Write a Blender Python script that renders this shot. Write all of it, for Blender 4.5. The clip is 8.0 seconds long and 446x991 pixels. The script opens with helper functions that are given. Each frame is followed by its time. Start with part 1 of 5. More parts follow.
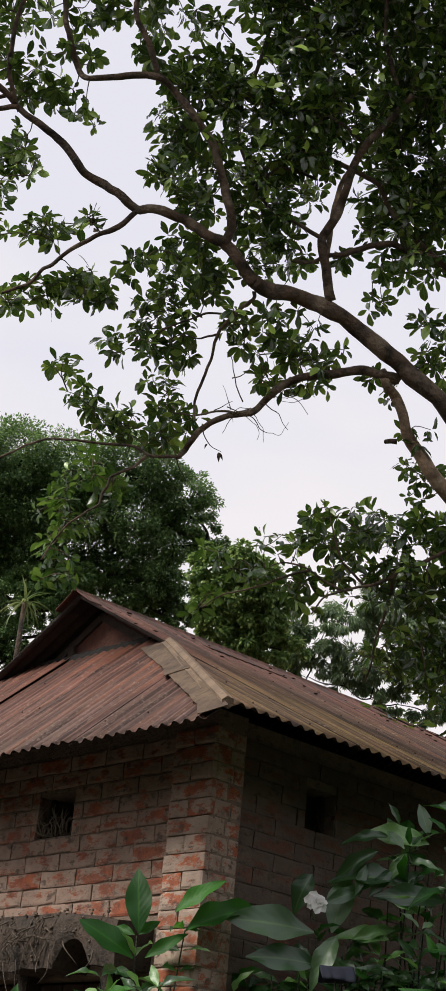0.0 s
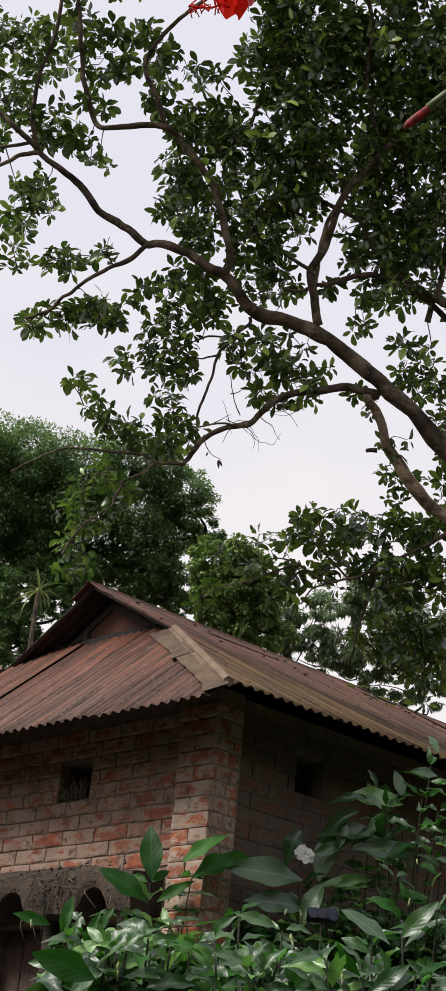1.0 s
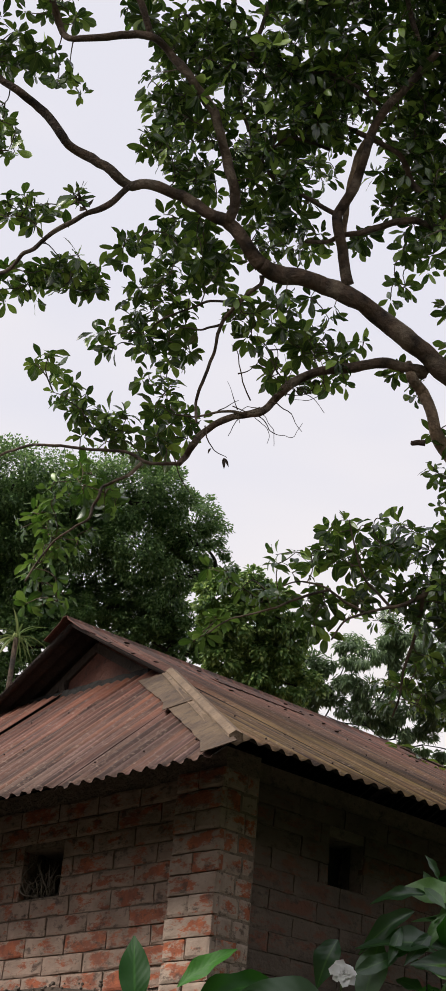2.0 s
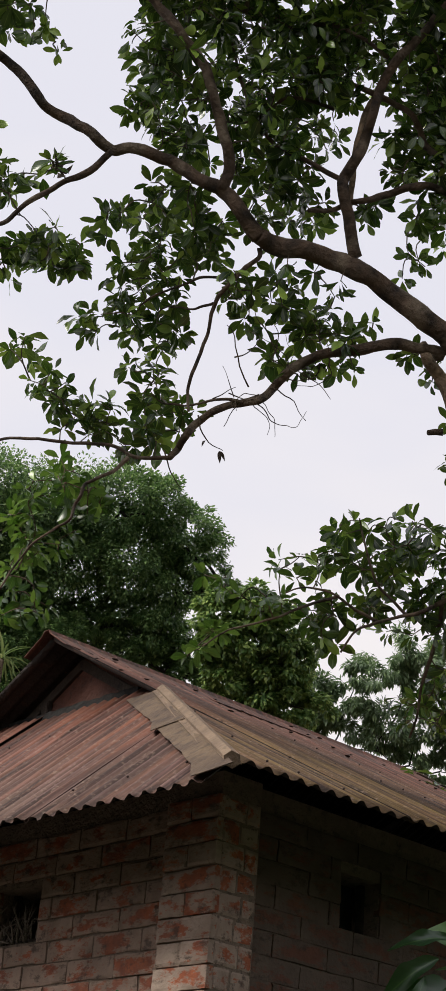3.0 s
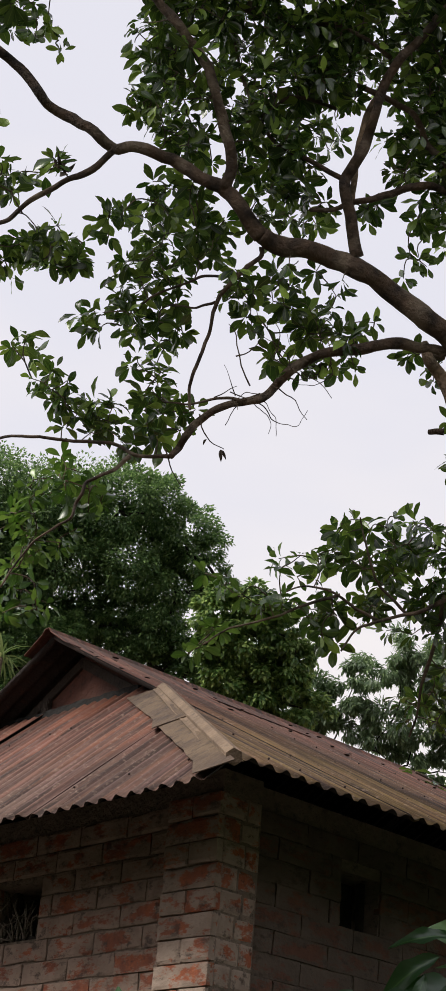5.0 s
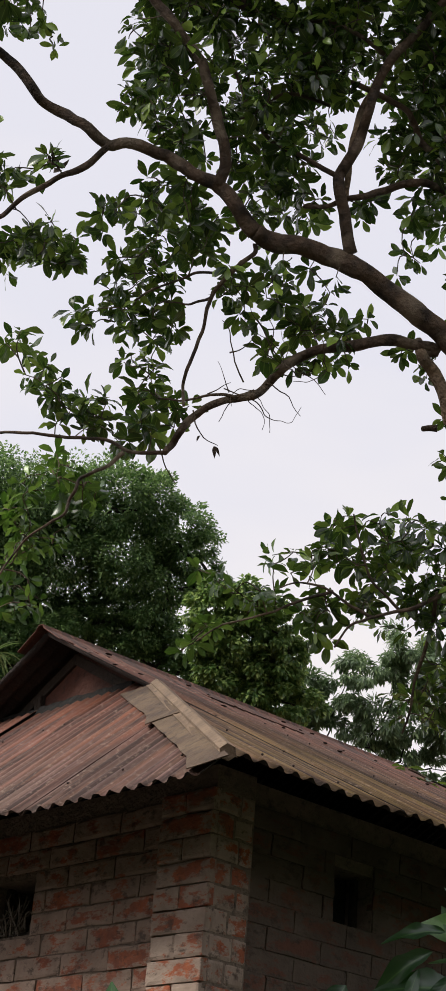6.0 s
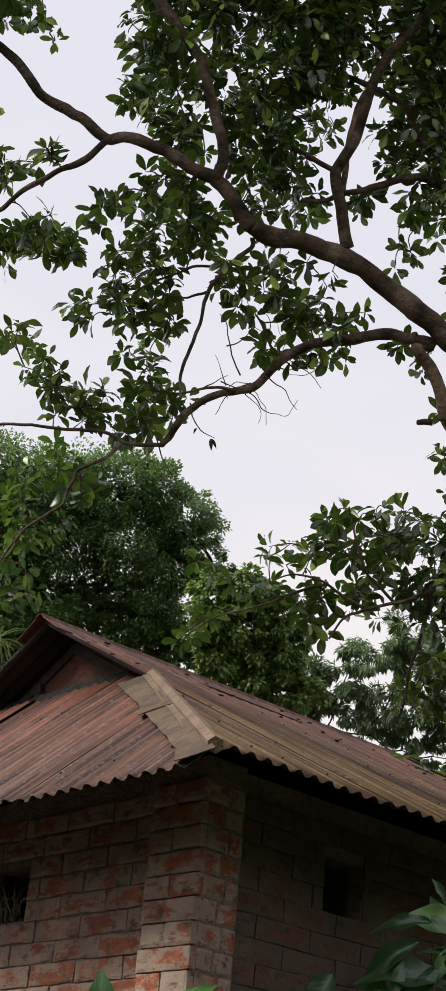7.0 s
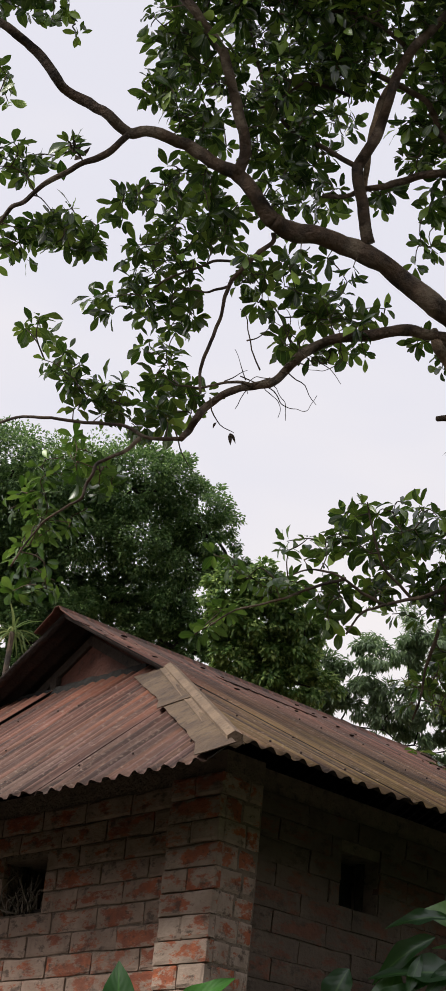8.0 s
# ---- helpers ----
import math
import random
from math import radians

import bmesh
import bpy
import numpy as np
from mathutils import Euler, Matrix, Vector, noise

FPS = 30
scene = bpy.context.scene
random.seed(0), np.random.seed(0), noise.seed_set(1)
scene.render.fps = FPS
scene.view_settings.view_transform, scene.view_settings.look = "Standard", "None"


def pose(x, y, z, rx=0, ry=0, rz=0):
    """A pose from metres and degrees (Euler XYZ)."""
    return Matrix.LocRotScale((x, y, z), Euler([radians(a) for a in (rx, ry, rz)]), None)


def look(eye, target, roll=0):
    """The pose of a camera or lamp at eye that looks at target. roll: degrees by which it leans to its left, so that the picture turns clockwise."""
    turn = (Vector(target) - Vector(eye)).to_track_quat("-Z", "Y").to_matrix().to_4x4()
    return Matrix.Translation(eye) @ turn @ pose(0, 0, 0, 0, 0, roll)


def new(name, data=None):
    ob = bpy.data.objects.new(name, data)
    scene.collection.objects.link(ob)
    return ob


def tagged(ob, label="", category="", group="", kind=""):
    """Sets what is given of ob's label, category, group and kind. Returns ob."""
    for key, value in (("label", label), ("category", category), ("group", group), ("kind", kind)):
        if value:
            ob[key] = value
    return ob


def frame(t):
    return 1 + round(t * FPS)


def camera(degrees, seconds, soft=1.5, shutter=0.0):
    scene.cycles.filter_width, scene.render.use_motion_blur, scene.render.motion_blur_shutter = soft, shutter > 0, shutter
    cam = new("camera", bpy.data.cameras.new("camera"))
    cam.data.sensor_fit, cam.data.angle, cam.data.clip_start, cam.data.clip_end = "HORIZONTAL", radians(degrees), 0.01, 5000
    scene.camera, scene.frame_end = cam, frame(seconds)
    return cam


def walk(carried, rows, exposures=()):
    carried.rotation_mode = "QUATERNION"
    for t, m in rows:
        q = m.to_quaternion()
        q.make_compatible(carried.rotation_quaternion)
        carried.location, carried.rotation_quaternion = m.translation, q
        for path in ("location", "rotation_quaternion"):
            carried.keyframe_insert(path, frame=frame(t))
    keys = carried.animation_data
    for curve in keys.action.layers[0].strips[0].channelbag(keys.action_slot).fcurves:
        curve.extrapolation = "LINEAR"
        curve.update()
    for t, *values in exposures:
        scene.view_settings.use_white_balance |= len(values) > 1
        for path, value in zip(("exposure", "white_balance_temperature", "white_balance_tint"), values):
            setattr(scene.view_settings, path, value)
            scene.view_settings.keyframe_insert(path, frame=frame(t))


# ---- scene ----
cam = camera(16.0, 8.0, soft=0.3)
PATH = [
    (0, (4.901, -4.560, 0.679), (3.680, -3.450, 1.400), 5.57),
    (0.2, (5.348, -5.016, 0.483), (4.129, -3.897, 1.191), 5.51),
    (0.3, (5.475, -5.146, 0.427), (4.256, -4.024, 1.132), 5.49),
    (0.5, (5.568, -5.241, 0.386), (4.350, -4.117, 1.088), 5.48),
    (1, (5.572, -5.247, 0.378), (4.354, -4.124, 1.082), 5.40),
    (1.5, (5.576, -5.254, 0.379), (4.359, -4.131, 1.083), 5.33),
    (1.6, (5.549, -5.227, 0.390), (4.332, -4.104, 1.095), 5.32),
    (1.7, (5.034, -4.705, 0.605), (3.816, -3.595, 1.329), 5.27),
    (2.8, (3.764, -3.415, 1.087), (2.552, -2.351, 1.886), 4.87),
    (3, (3.765, -3.406, 1.083), (2.553, -2.344, 1.883), 4.83),
    (3.5, (3.760, -3.415, 1.085), (2.550, -2.350, 1.887), 4.86),
    (4, (3.749, -3.409, 1.076), (2.540, -2.346, 1.880), 4.92),
    (4.5, (3.756, -3.416, 1.074), (2.546, -2.352, 1.876), 4.95),
    (6, (3.753, -3.425, 1.062), (2.549, -2.353, 1.862), 4.88),
    (6.5, (3.776, -3.423, 1.077), (2.576, -2.344, 1.873), 4.72),
    (7, (3.854, -3.416, 1.080), (2.632, -2.349, 1.861), 5.41),
    (7.5, (3.877, -3.438, 1.091), (2.646, -2.373, 1.859), 5.67),
    (8, (3.840, -3.452, 1.080), (2.608, -2.390, 1.852), 6.08),
]
walk(cam, [(t, look(eye, target, roll)) for t, eye, target, roll in PATH])

# ---------------------------------------------------------------- light
GROUND = -0.9
world = bpy.data.worlds.new("overcast_sky")
scene.world = world
world.use_nodes = True
wn, wl = world.node_tree.nodes, world.node_tree.links
wn.clear()
w_out, w_bg = wn.new("ShaderNodeOutputWorld"), wn.new("ShaderNodeBackground")
w_sky = wn.new("ShaderNodeTexSky")
w_sky.sky_type, w_sky.sun_disc = "NISHITA", False
w_sky.sun_elevation, w_sky.sun_rotation = radians(44.0), radians(200.5)
w_sky.dust_density, w_sky.air_density = 4.0, 1.2
w_scale = wn.new("ShaderNodeMix")
w_scale.data_type, w_scale.blend_type = "RGBA", "MULTIPLY"
w_scale.inputs[0].default_value = 1.0
w_scale.inputs[7].default_value = (0.09, 0.09, 0.09, 1)
w_cloud = wn.new("ShaderNodeMix")
w_cloud.data_type = "RGBA"
w_cloud.inputs[0].default_value = 0.92
w_tc, w_map, w_noise, w_ramp = wn.new("ShaderNodeTexCoord"), wn.new("ShaderNodeMapping"), wn.new("ShaderNodeTexNoise"), wn.new("ShaderNodeValToRGB")
w_map.inputs["Scale"].default_value = (1, 1, 2.5)
w_noise.inputs["Scale"].default_value = 4.0
w_noise.inputs["Detail"].default_value = 3
w_ramp.color_ramp.elements[0].position, w_ramp.color_ramp.elements[0].color = 0.6, (0.935, 0.885, 0.89, 1)
w_ramp.color_ramp.elements[1].position, w_ramp.color_ramp.elements[1].color = 1.0, (0.81, 0.80, 0.878, 1)
wl.new(w_tc.outputs["Generated"], w_map.inputs["Vector"])
wl.new(w_map.outputs["Vector"], w_noise.inputs["Vector"])
w_sep, w_high, w_sum = wn.new("ShaderNodeSeparateXYZ"), wn.new("ShaderNodeMapRange"), wn.new("ShaderNodeMath")
w_high.inputs["From Min"].default_value, w_high.inputs["From Max"].default_value = 0.28, 0.55
w_sum.operation = "MULTIPLY_ADD"
w_sum.inputs[1].default_value = 0.62
wl.new(w_tc.outputs["Generated"], w_sep.inputs[0])
wl.new(w_sep.outputs[2], w_high.inputs["Value"])
wl.new(w_high.outputs["Result"], w_sum.inputs[0])
wl.new(w_noise.outputs["Fac"], w_sum.inputs[2])
wl.new(w_sum.outputs[0], w_ramp.inputs["Fac"])
wl.new(w_sky.outputs["Color"], w_scale.inputs[6])
wl.new(w_scale.outputs[2], w_cloud.inputs[6])
wl.new(w_ramp.outputs["Color"], w_cloud.inputs[7])
wl.new(w_cloud.outputs[2], w_bg.inputs["Color"])
wl.new(w_bg.outputs["Background"], w_out.inputs["Surface"])
w_bg.inputs["Strength"].default_value = 1.05

sun = new("sun", bpy.data.lights.new("sun", "SUN"))
sun.data.energy, sun.data.angle, sun.data.color = 3.6, radians(22), (1.0, 0.95, 0.88)
sun.matrix_basis = look((-3.35, -9, 9.27), (0, 0, 0))


# ---------------------------------------------------------------- materials
def mat(name):
    m = bpy.data.materials.new(name)
    m.use_nodes = True
    n = m.node_tree.nodes
    n.clear()
    out, p = n.new("ShaderNodeOutputMaterial"), n.new("ShaderNodeBsdfPrincipled")
    m.node_tree.links.new(p.outputs[0], out.inputs["Surface"])
    return m, n, m.node_tree.links, p, out


def noise_fac(n, l, vec, scale, detail=4, rough=0.6, stretch=None, lo=0.35, hi=0.65):
    t = n.new("ShaderNodeTexNoise")
    t.inputs["Scale"].default_value, t.inputs["Detail"].default_value, t.inputs["Roughness"].default_value = scale, detail, rough
    if stretch:
        mp = n.new("ShaderNodeMapping")
        mp.inputs["Scale"].default_value = stretch
        l.new(vec, mp.inputs["Vector"])
        vec = mp.outputs["Vector"]
    l.new(vec, t.inputs["Vector"])
    r = n.new("ShaderNodeMapRange")
    r.inputs["From Min"].default_value, r.inputs["From Max"].default_value = lo, hi
    l.new(t.outputs["Fac"], r.inputs["Value"])
    return r.outputs["Result"]


def mix(n, l, fac, a, b, blend="MIX"):
    m = n.new("ShaderNodeMix")
    m.data_type, m.blend_type = "RGBA", blend
    for sock, v in ((m.inputs[0], fac), (m.inputs[6], a), (m.inputs[7], b)):
        if isinstance(v, (int, float)):
            sock.default_value = v
        elif isinstance(v, tuple):
            sock.default_value = (*v, 1)
        else:
            l.new(v, sock)
    return m.outputs[2]


def math_node(n, l, op, a, b=0.5):
    m = n.new("ShaderNodeMath")
    m.operation = op
    for sock, v in ((m.inputs[0], a), (m.inputs[1], b)):
        if isinstance(v, (int, float)):
            sock.default_value = v
        else:
            l.new(v, sock)
    return m.outputs[0]


def bump(n, l, p, height, strength=0.4, dist=0.01):
    b = n.new("ShaderNodeBump")
    b.inputs["Strength"].default_value, b.inputs["Distance"].default_value = strength, dist
    l.new(height, b.inputs["Height"])
    l.new(b.outputs["Normal"], p.inputs["Normal"])


def coords(n, kind="Object"):
    return n.new("ShaderNodeTexCoord").outputs[kind]


def one_random(n, l):
    """A number of its own for each piece, whether it is an object or an island of a joined mesh."""
    a, b = n.new("ShaderNodeObjectInfo").outputs["Random"], n.new("ShaderNodeNewGeometry").outputs["Random Per Island"]
    return math_node(n, l, "FRACT", math_node(n, l, "ADD", a, b))


def leaf_material(name, dark, light, young, rough, through_colour, sheen=0.5, veins=9.0, bright=0.1, trans=0.3, relief=0.08, wax=0.0):
    m, n, l, p, out = mat(name)
    rnd = one_random(n, l)
    uv = n.new("ShaderNodeSeparateXYZ")
    l.new(coords(n, "UV"), uv.inputs[0])
    col = mix(n, l, math_node(n, l, "POWER", rnd, 2.2), dark, light)
    r2 = n.new("ShaderNodeMapRange")
    r2.inputs["From Min"].default_value, r2.inputs["From Max"].default_value = 1 - bright, 1.0
    l.new(rnd, r2.inputs["Value"])
    col = mix(n, l, r2.outputs["Result"], col, young)
    blotch = noise_fac(n, l, coords(n), 30, 3, lo=0.3, hi=0.75)
    col = mix(n, l, math_node(n, l, "MULTIPLY", blotch, 0.35), col, dark)
    off = math_node(n, l, "ABSOLUTE", math_node(n, l, "SUBTRACT", uv.outputs[0], 0.5))
    rib = n.new("ShaderNodeMapRange")
    rib.inputs["From Min"].default_value, rib.inputs["From Max"].default_value = 0.05, 0.02
    l.new(off, rib.inputs["Value"])
    col = mix(n, l, math_node(n, l, "MULTIPLY", rib.outputs["Result"], 0.28), col, young)
    vein = math_node(n, l, "SINE", math_node(n, l, "MULTIPLY", math_node(n, l, "SUBTRACT", uv.outputs[1], math_node(n, l, "MULTIPLY", off, 0.55)), veins * 6.283))
    l.new(col, p.inputs["Base Color"])
    p.inputs["Roughness"].default_value = rough
    p.inputs["Specular IOR Level"].default_value = sheen
    p.inputs["Coat Weight"].default_value, p.inputs["Coat Roughness"].default_value = wax, 0.42
    bump(n, l, p, vein, relief, 0.002)
    tr, mx = n.new("ShaderNodeBsdfTranslucent"), n.new("ShaderNodeMixShader")
    l.new(mix(n, l, rnd, through_colour, young), tr.inputs["Color"])
    mx.inputs[0].default_value = trans
    l.new(p.outputs[0], mx.inputs[1])
    l.new(tr.outputs[0], mx.inputs[2])
    l.new(mx.outputs[0], out.inputs["Surface"])
    return m


LEAF_TREE = leaf_material("tree_leaf", (0.009, 0.023, 0.005), (0.095, 0.19, 0.034), (0.36, 0.52, 0.085), 0.27, (0.11, 0.27, 0.03), 0.7, 9, 0.27, 0.15, 0.05)
LEAF_YOUNG = leaf_material("young_tree_leaf", (0.012, 0.034, 0.008), (0.085, 0.165, 0.034), (0.24, 0.40, 0.065), 0.3, (0.10, 0.24, 0.02), 0.5, 9, 0.14, 0.22, 0.05)
LEAF_BUSH = leaf_material("bush_leaf", (0.014, 0.055, 0.012), (0.15, 0.27, 0.11), (0.22, 0.46, 0.09), 0.42, (0.08, 0.34, 0.02), 0.9, 7, 0.2, 0.24, 0.12, 0.35)
LEAF_DEEP = leaf_material("deep_green_leaf", (0.012, 0.06, 0.008), (0.035, 0.14, 0.016), (0.07, 0.25, 0.025), 0.55, (0.05, 0.25, 0.01), 0.3, 8, 0.15, 0.28, 0.12)
LEAF_FAR = leaf_material("far_leaf", (0.02, 0.05, 0.02), (0.23, 0.39, 0.135), (0.40, 0.56, 0.2), 0.4, (0.12, 0.27, 0.06), 0.4, 3, 0.2, 0.34)
LEAF_MID = leaf_material("mid_leaf", (0.05, 0.11, 0.032), (0.30, 0.45, 0.12), (0.5, 0.62, 0.2), 0.38, (0.15, 0.30, 0.06), 0.45, 3, 0.25, 0.34)
LEAF_PALE = leaf_material("pale_leaf", (0.09, 0.14, 0.07), (0.24, 0.33, 0.17), (0.38, 0.5, 0.24), 0.38, (0.13, 0.25, 0.08), 0.5, 3, 0.2, 0.3)
LEAF_PALM = leaf_material("palm_leaf", (0.10, 0.16, 0.05), (0.22, 0.3, 0.10), (0.4, 0.45, 0.18), 0.45, (0.2, 0.3, 0.08), 0.4, 1, 0.3, 0.3)


def bark_material(name, dark, light, lichen, scale=14):
    m, n, l, p, out = mat(name)
    c = coords(n)
    col = mix(n, l, noise_fac(n, l, c, scale, 6), dark, light)
    col = mix(n, l, math_node(n, l, "MULTIPLY", noise_fac(n, l, c, scale * 0.6, 5, lo=0.52, hi=0.66), 0.7), col, lichen)
    l.new(col, p.inputs["Base Color"])
    p.inputs["Roughness"].default_value = 0.85
    bump(n, l, p, noise_fac(n, l, c, scale * 2.5, 6), 0.8, 0.012)
    return m


BARK = bark_material("bark", (0.02, 0.014, 0.01), (0.125, 0.08, 0.049), (0.23, 0.18, 0.125), 11)
# for the pale limbs; light that falls on them is added to the colour
BARK_PALE_LIT = bark_material("pale_lit_bark", (0.08, 0.056, 0.038), (0.40, 0.28, 0.18), (0.5, 0.4, 0.28), 11)
BARK_FAR = bark_material("far_bark", (0.010, 0.008, 0.007), (0.024, 0.02, 0.016), (0.05, 0.045, 0.038), 4)
STEM = bark_material("green_stem", (0.015, 0.02, 0.01), (0.04, 0.05, 0.022), (0.07, 0.075, 0.04), 40)


def roof_material(name, base, warm, moss, along, moss_amount, low, high):
    """Weathered corrugated iron: rust runs down the slope."""
    m, n, l, p, out = mat(name)
    c = coords(n)
    stretch = (0.6, 9, 0.6) if along == "x" else (9, 0.6, 0.6)
    col = mix(n, l, noise_fac(n, l, c, 2.2, 5, 0.65), base, tuple(0.6 * v for v in base))
    col = mix(n, l, noise_fac(n, l, c, 1.3, 5, 0.7, stretch, 0.46, 0.72), col, warm)
    sep = n.new("ShaderNodeSeparateXYZ")
    l.new(c, sep.inputs[0])
    wet = n.new("ShaderNodeMapRange")                 # moss keeps to the lower part of the slope, red rust to the upper
    wet.inputs["From Min"].default_value, wet.inputs["From Max"].default_value = low, high
    l.new(math_node(n, l, "ADD", sep.outputs[2], math_node(n, l, "MULTIPLY", noise_fac(n, l, c, 2.0, 4, 0.6, lo=0.0, hi=1.0), 0.4)), wet.inputs["Value"])
    red = math_node(n, l, "MULTIPLY", math_node(n, l, "SUBTRACT", 1.0, wet.outputs["Result"]), 0.55)
    col = mix(n, l, red, col, tuple(0.8 * v for v in warm))
    col = mix(n, l, math_node(n, l, "MULTIPLY", math_node(n, l, "MULTIPLY", noise_fac(n, l, c, 1.5, 6, 0.7, lo=0.3, hi=0.6), wet.outputs["Result"]), moss_amount), col, moss)
    col = mix(n, l, math_node(n, l, "MULTIPLY", noise_fac(n, l, c, 2.6, 4, 0.6, stretch, 0.48, 0.62), 0.9), col, (0.03, 0.02, 0.017))
    col = mix(n, l, math_node(n, l, "MULTIPLY", noise_fac(n, l, c, 60, 3, 0.6, lo=0.55, hi=0.7), 0.5), col, (0.30, 0.22, 0.17))
    fine = (0.8, 34, 0.8) if along == "x" else (34, 0.8, 0.8)
    col = mix(n, l, math_node(n, l, "MULTIPLY", noise_fac(n, l, c, 1.0, 3, 0.6, fine, 0.42, 0.6), 0.65), col, tuple(0.25 * v for v in base))
    col = mix(n, l, math_node(n, l, "MULTIPLY", noise_fac(n, l, c, 1.7, 3, 0.6, fine, 0.56, 0.7), 0.25), col, tuple(min(1, 2.0 * v) for v in base))
    l.new(col, p.inputs["Base Color"])
    p.inputs["Roughness"].default_value = 0.78
    p.inputs["Specular IOR Level"].default_value = 0.3
    bump(n, l, p, noise_fac(n, l, c, 45, 5), 0.35, 0.004)
    return m


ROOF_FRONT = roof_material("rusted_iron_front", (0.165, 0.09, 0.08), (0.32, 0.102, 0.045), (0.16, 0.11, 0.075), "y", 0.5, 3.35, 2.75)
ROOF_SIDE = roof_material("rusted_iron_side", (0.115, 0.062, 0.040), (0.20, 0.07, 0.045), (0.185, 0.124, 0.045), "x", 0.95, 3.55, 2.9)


def brick_material(name, clay_a, clay_b, lime_a, lime_b, bare):
    m, n, l, p, out = mat(name)
    c, rnd = coords(n), n.new("ShaderNodeObjectInfo").outputs["Random"]
    shift = n.new("ShaderNodeVectorMath")
    shift.operation = "ADD"
    comb = n.new("ShaderNodeCombineXYZ")
    for i, k in enumerate((37.0, 91.0, 53.0)):
        l.new(math_node(n, l, "MULTIPLY", rnd, k), comb.inputs[i])
    l.new(c, shift.inputs[0])
    l.new(comb.outputs[0], shift.inputs[1])
    v = shift.outputs[0]
    clay = mix(n, l, noise_fac(n, l, v, 18, 5), clay_a, clay_b)
    lime = mix(n, l, noise_fac(n, l, v, 9, 5), lime_a, lime_b)
    # the wash has worn off the middle of each brick
    sep = n.new("ShaderNodeSeparateXYZ")
    l.new(c, sep.inputs[0])
    ex = math_node(n, l, "MULTIPLY", math_node(n, l, "ABSOLUTE", sep.outputs[0]), 3.6)
    ez = math_node(n, l, "MULTIPLY", math_node(n, l, "ABSOLUTE", sep.outputs[2]), 11.0)
    edge = math_node(n, l, "MAXIMUM", ex, ez)
    worn = math_node(n, l, "ADD", noise_fac(n, l, v, 15, 6, 0.75, (0.5, 1, 1.25), 0.25, 0.75), math_node(n, l, "MULTIPLY", math_node(n, l, "SUBTRACT", rnd, 0.5), 0.25))
    mask = n.new("ShaderNodeMapRange")
    mask.inputs["From Min"].default_value, mask.inputs["From Max"].default_value = 0.06, 0.2
    l.new(math_node(n, l, "SUBTRACT", worn, math_node(n, l, "ADD", math_node(n, l, "MULTIPLY", edge, 0.5), bare)), mask.inputs["Value"])
    col = mix(n, l, mask.outputs["Result"], lime, clay)
    col = mix(n, l, math_node(n, l, "MULTIPLY", noise_fac(n, l, v, 26, 6, 0.7, (0.6, 1, 1), 0.54, 0.64), 0.75), col, (0.055, 0.038, 0.03))
    grime = noise_fac(n, l, n.new("ShaderNodeNewGeometry").outputs["Position"], 2.2, 6, 0.7, lo=0.45, hi=0.7)
    col = mix(n, l, math_node(n, l, "MULTIPLY", grime, 0.5), col, tuple(0.4 * v for v in lime_b))
    l.new(col, p.inputs["Base Color"])
    p.inputs["Roughness"].default_value = 0.9
    bump(n, l, p, noise_fac(n, l, v, 40, 6), 0.4, 0.006)
    return m


BRICK = brick_material("limewashed_brick", (0.42, 0.118, 0.05), (0.23, 0.073, 0.042), (0.43, 0.305, 0.235), (0.30, 0.21, 0.16), 0.30)
# lighter copy of BRICK: the stronger light on the pillar is in its colours
BRICK_PILLAR = brick_material("lit_pillar_brick", (0.48, 0.135, 0.055), (0.28, 0.085, 0.045), (0.46, 0.35, 0.275), (0.33, 0.24, 0.185), 0.33)
# copy of BRICK for the side wall, its shade put into darker colours
BRICK_SHADED = brick_material("shaded_brick", (0.19, 0.075, 0.046), (0.13, 0.058, 0.04), (0.15, 0.108, 0.08), (0.115, 0.083, 0.063), 0.36)


def rough_material(name, a, b, dirt, scale=6, rough=0.9, stretch=None):
    m, n, l, p, out = mat(name)
    c = coords(n)
    col = mix(n, l, noise_fac(n, l, c, scale, 6, 0.65, stretch), a, b)
    col = mix(n, l, noise_fac(n, l, c, scale * 3.3, 6, 0.7, stretch, 0.52, 0.68), col, dirt)
    l.new(col, p.inputs["Base Color"])
    p.inputs["Roughness"].default_value = rough
    bump(n, l, p, noise_fac(n, l, c, scale * 7, 6), 0.6, 0.01)
    return m


MORTAR = rough_material("dark_mortar", (0.27, 0.20, 0.15), (0.19, 0.14, 0.105), (0.10, 0.075, 0.058), 9)
CONCRETE = rough_material("stained_concrete", (0.085, 0.058, 0.04), (0.045, 0.036, 0.028), (0.015, 0.012, 0.01), 9)
PLASTER = rough_material("crumbled_mortar", (0.15, 0.11, 0.082), (0.10, 0.075, 0.058), (0.09, 0.065, 0.05), 6)
BOARD = rough_material("weathered_board", (0.14, 0.088, 0.07), (0.09, 0.056, 0.044), (0.04, 0.028, 0.024), 4, 0.85, (8, 8, 0.7))
GABLE = rough_material("gable_board", (0.13, 0.047, 0.03), (0.06, 0.026, 0.019), (0.03, 0.02, 0.017), 4, 0.9)
TIMBER = rough_material("dark_timber", (0.06, 0.042, 0.03), (0.035, 0.026, 0.02), (0.02, 0.016, 0.013), 8)
SOIL = rough_material("dusty_soil", (0.095, 0.075, 0.052), (0.06, 0.048, 0.034), (0.03, 0.04, 0.018), 1.4)
DRY = rough_material("dry_root", (0.17, 0.13, 0.10), (0.09, 0.07, 0.05), (0.04, 0.03, 0.025), 30)
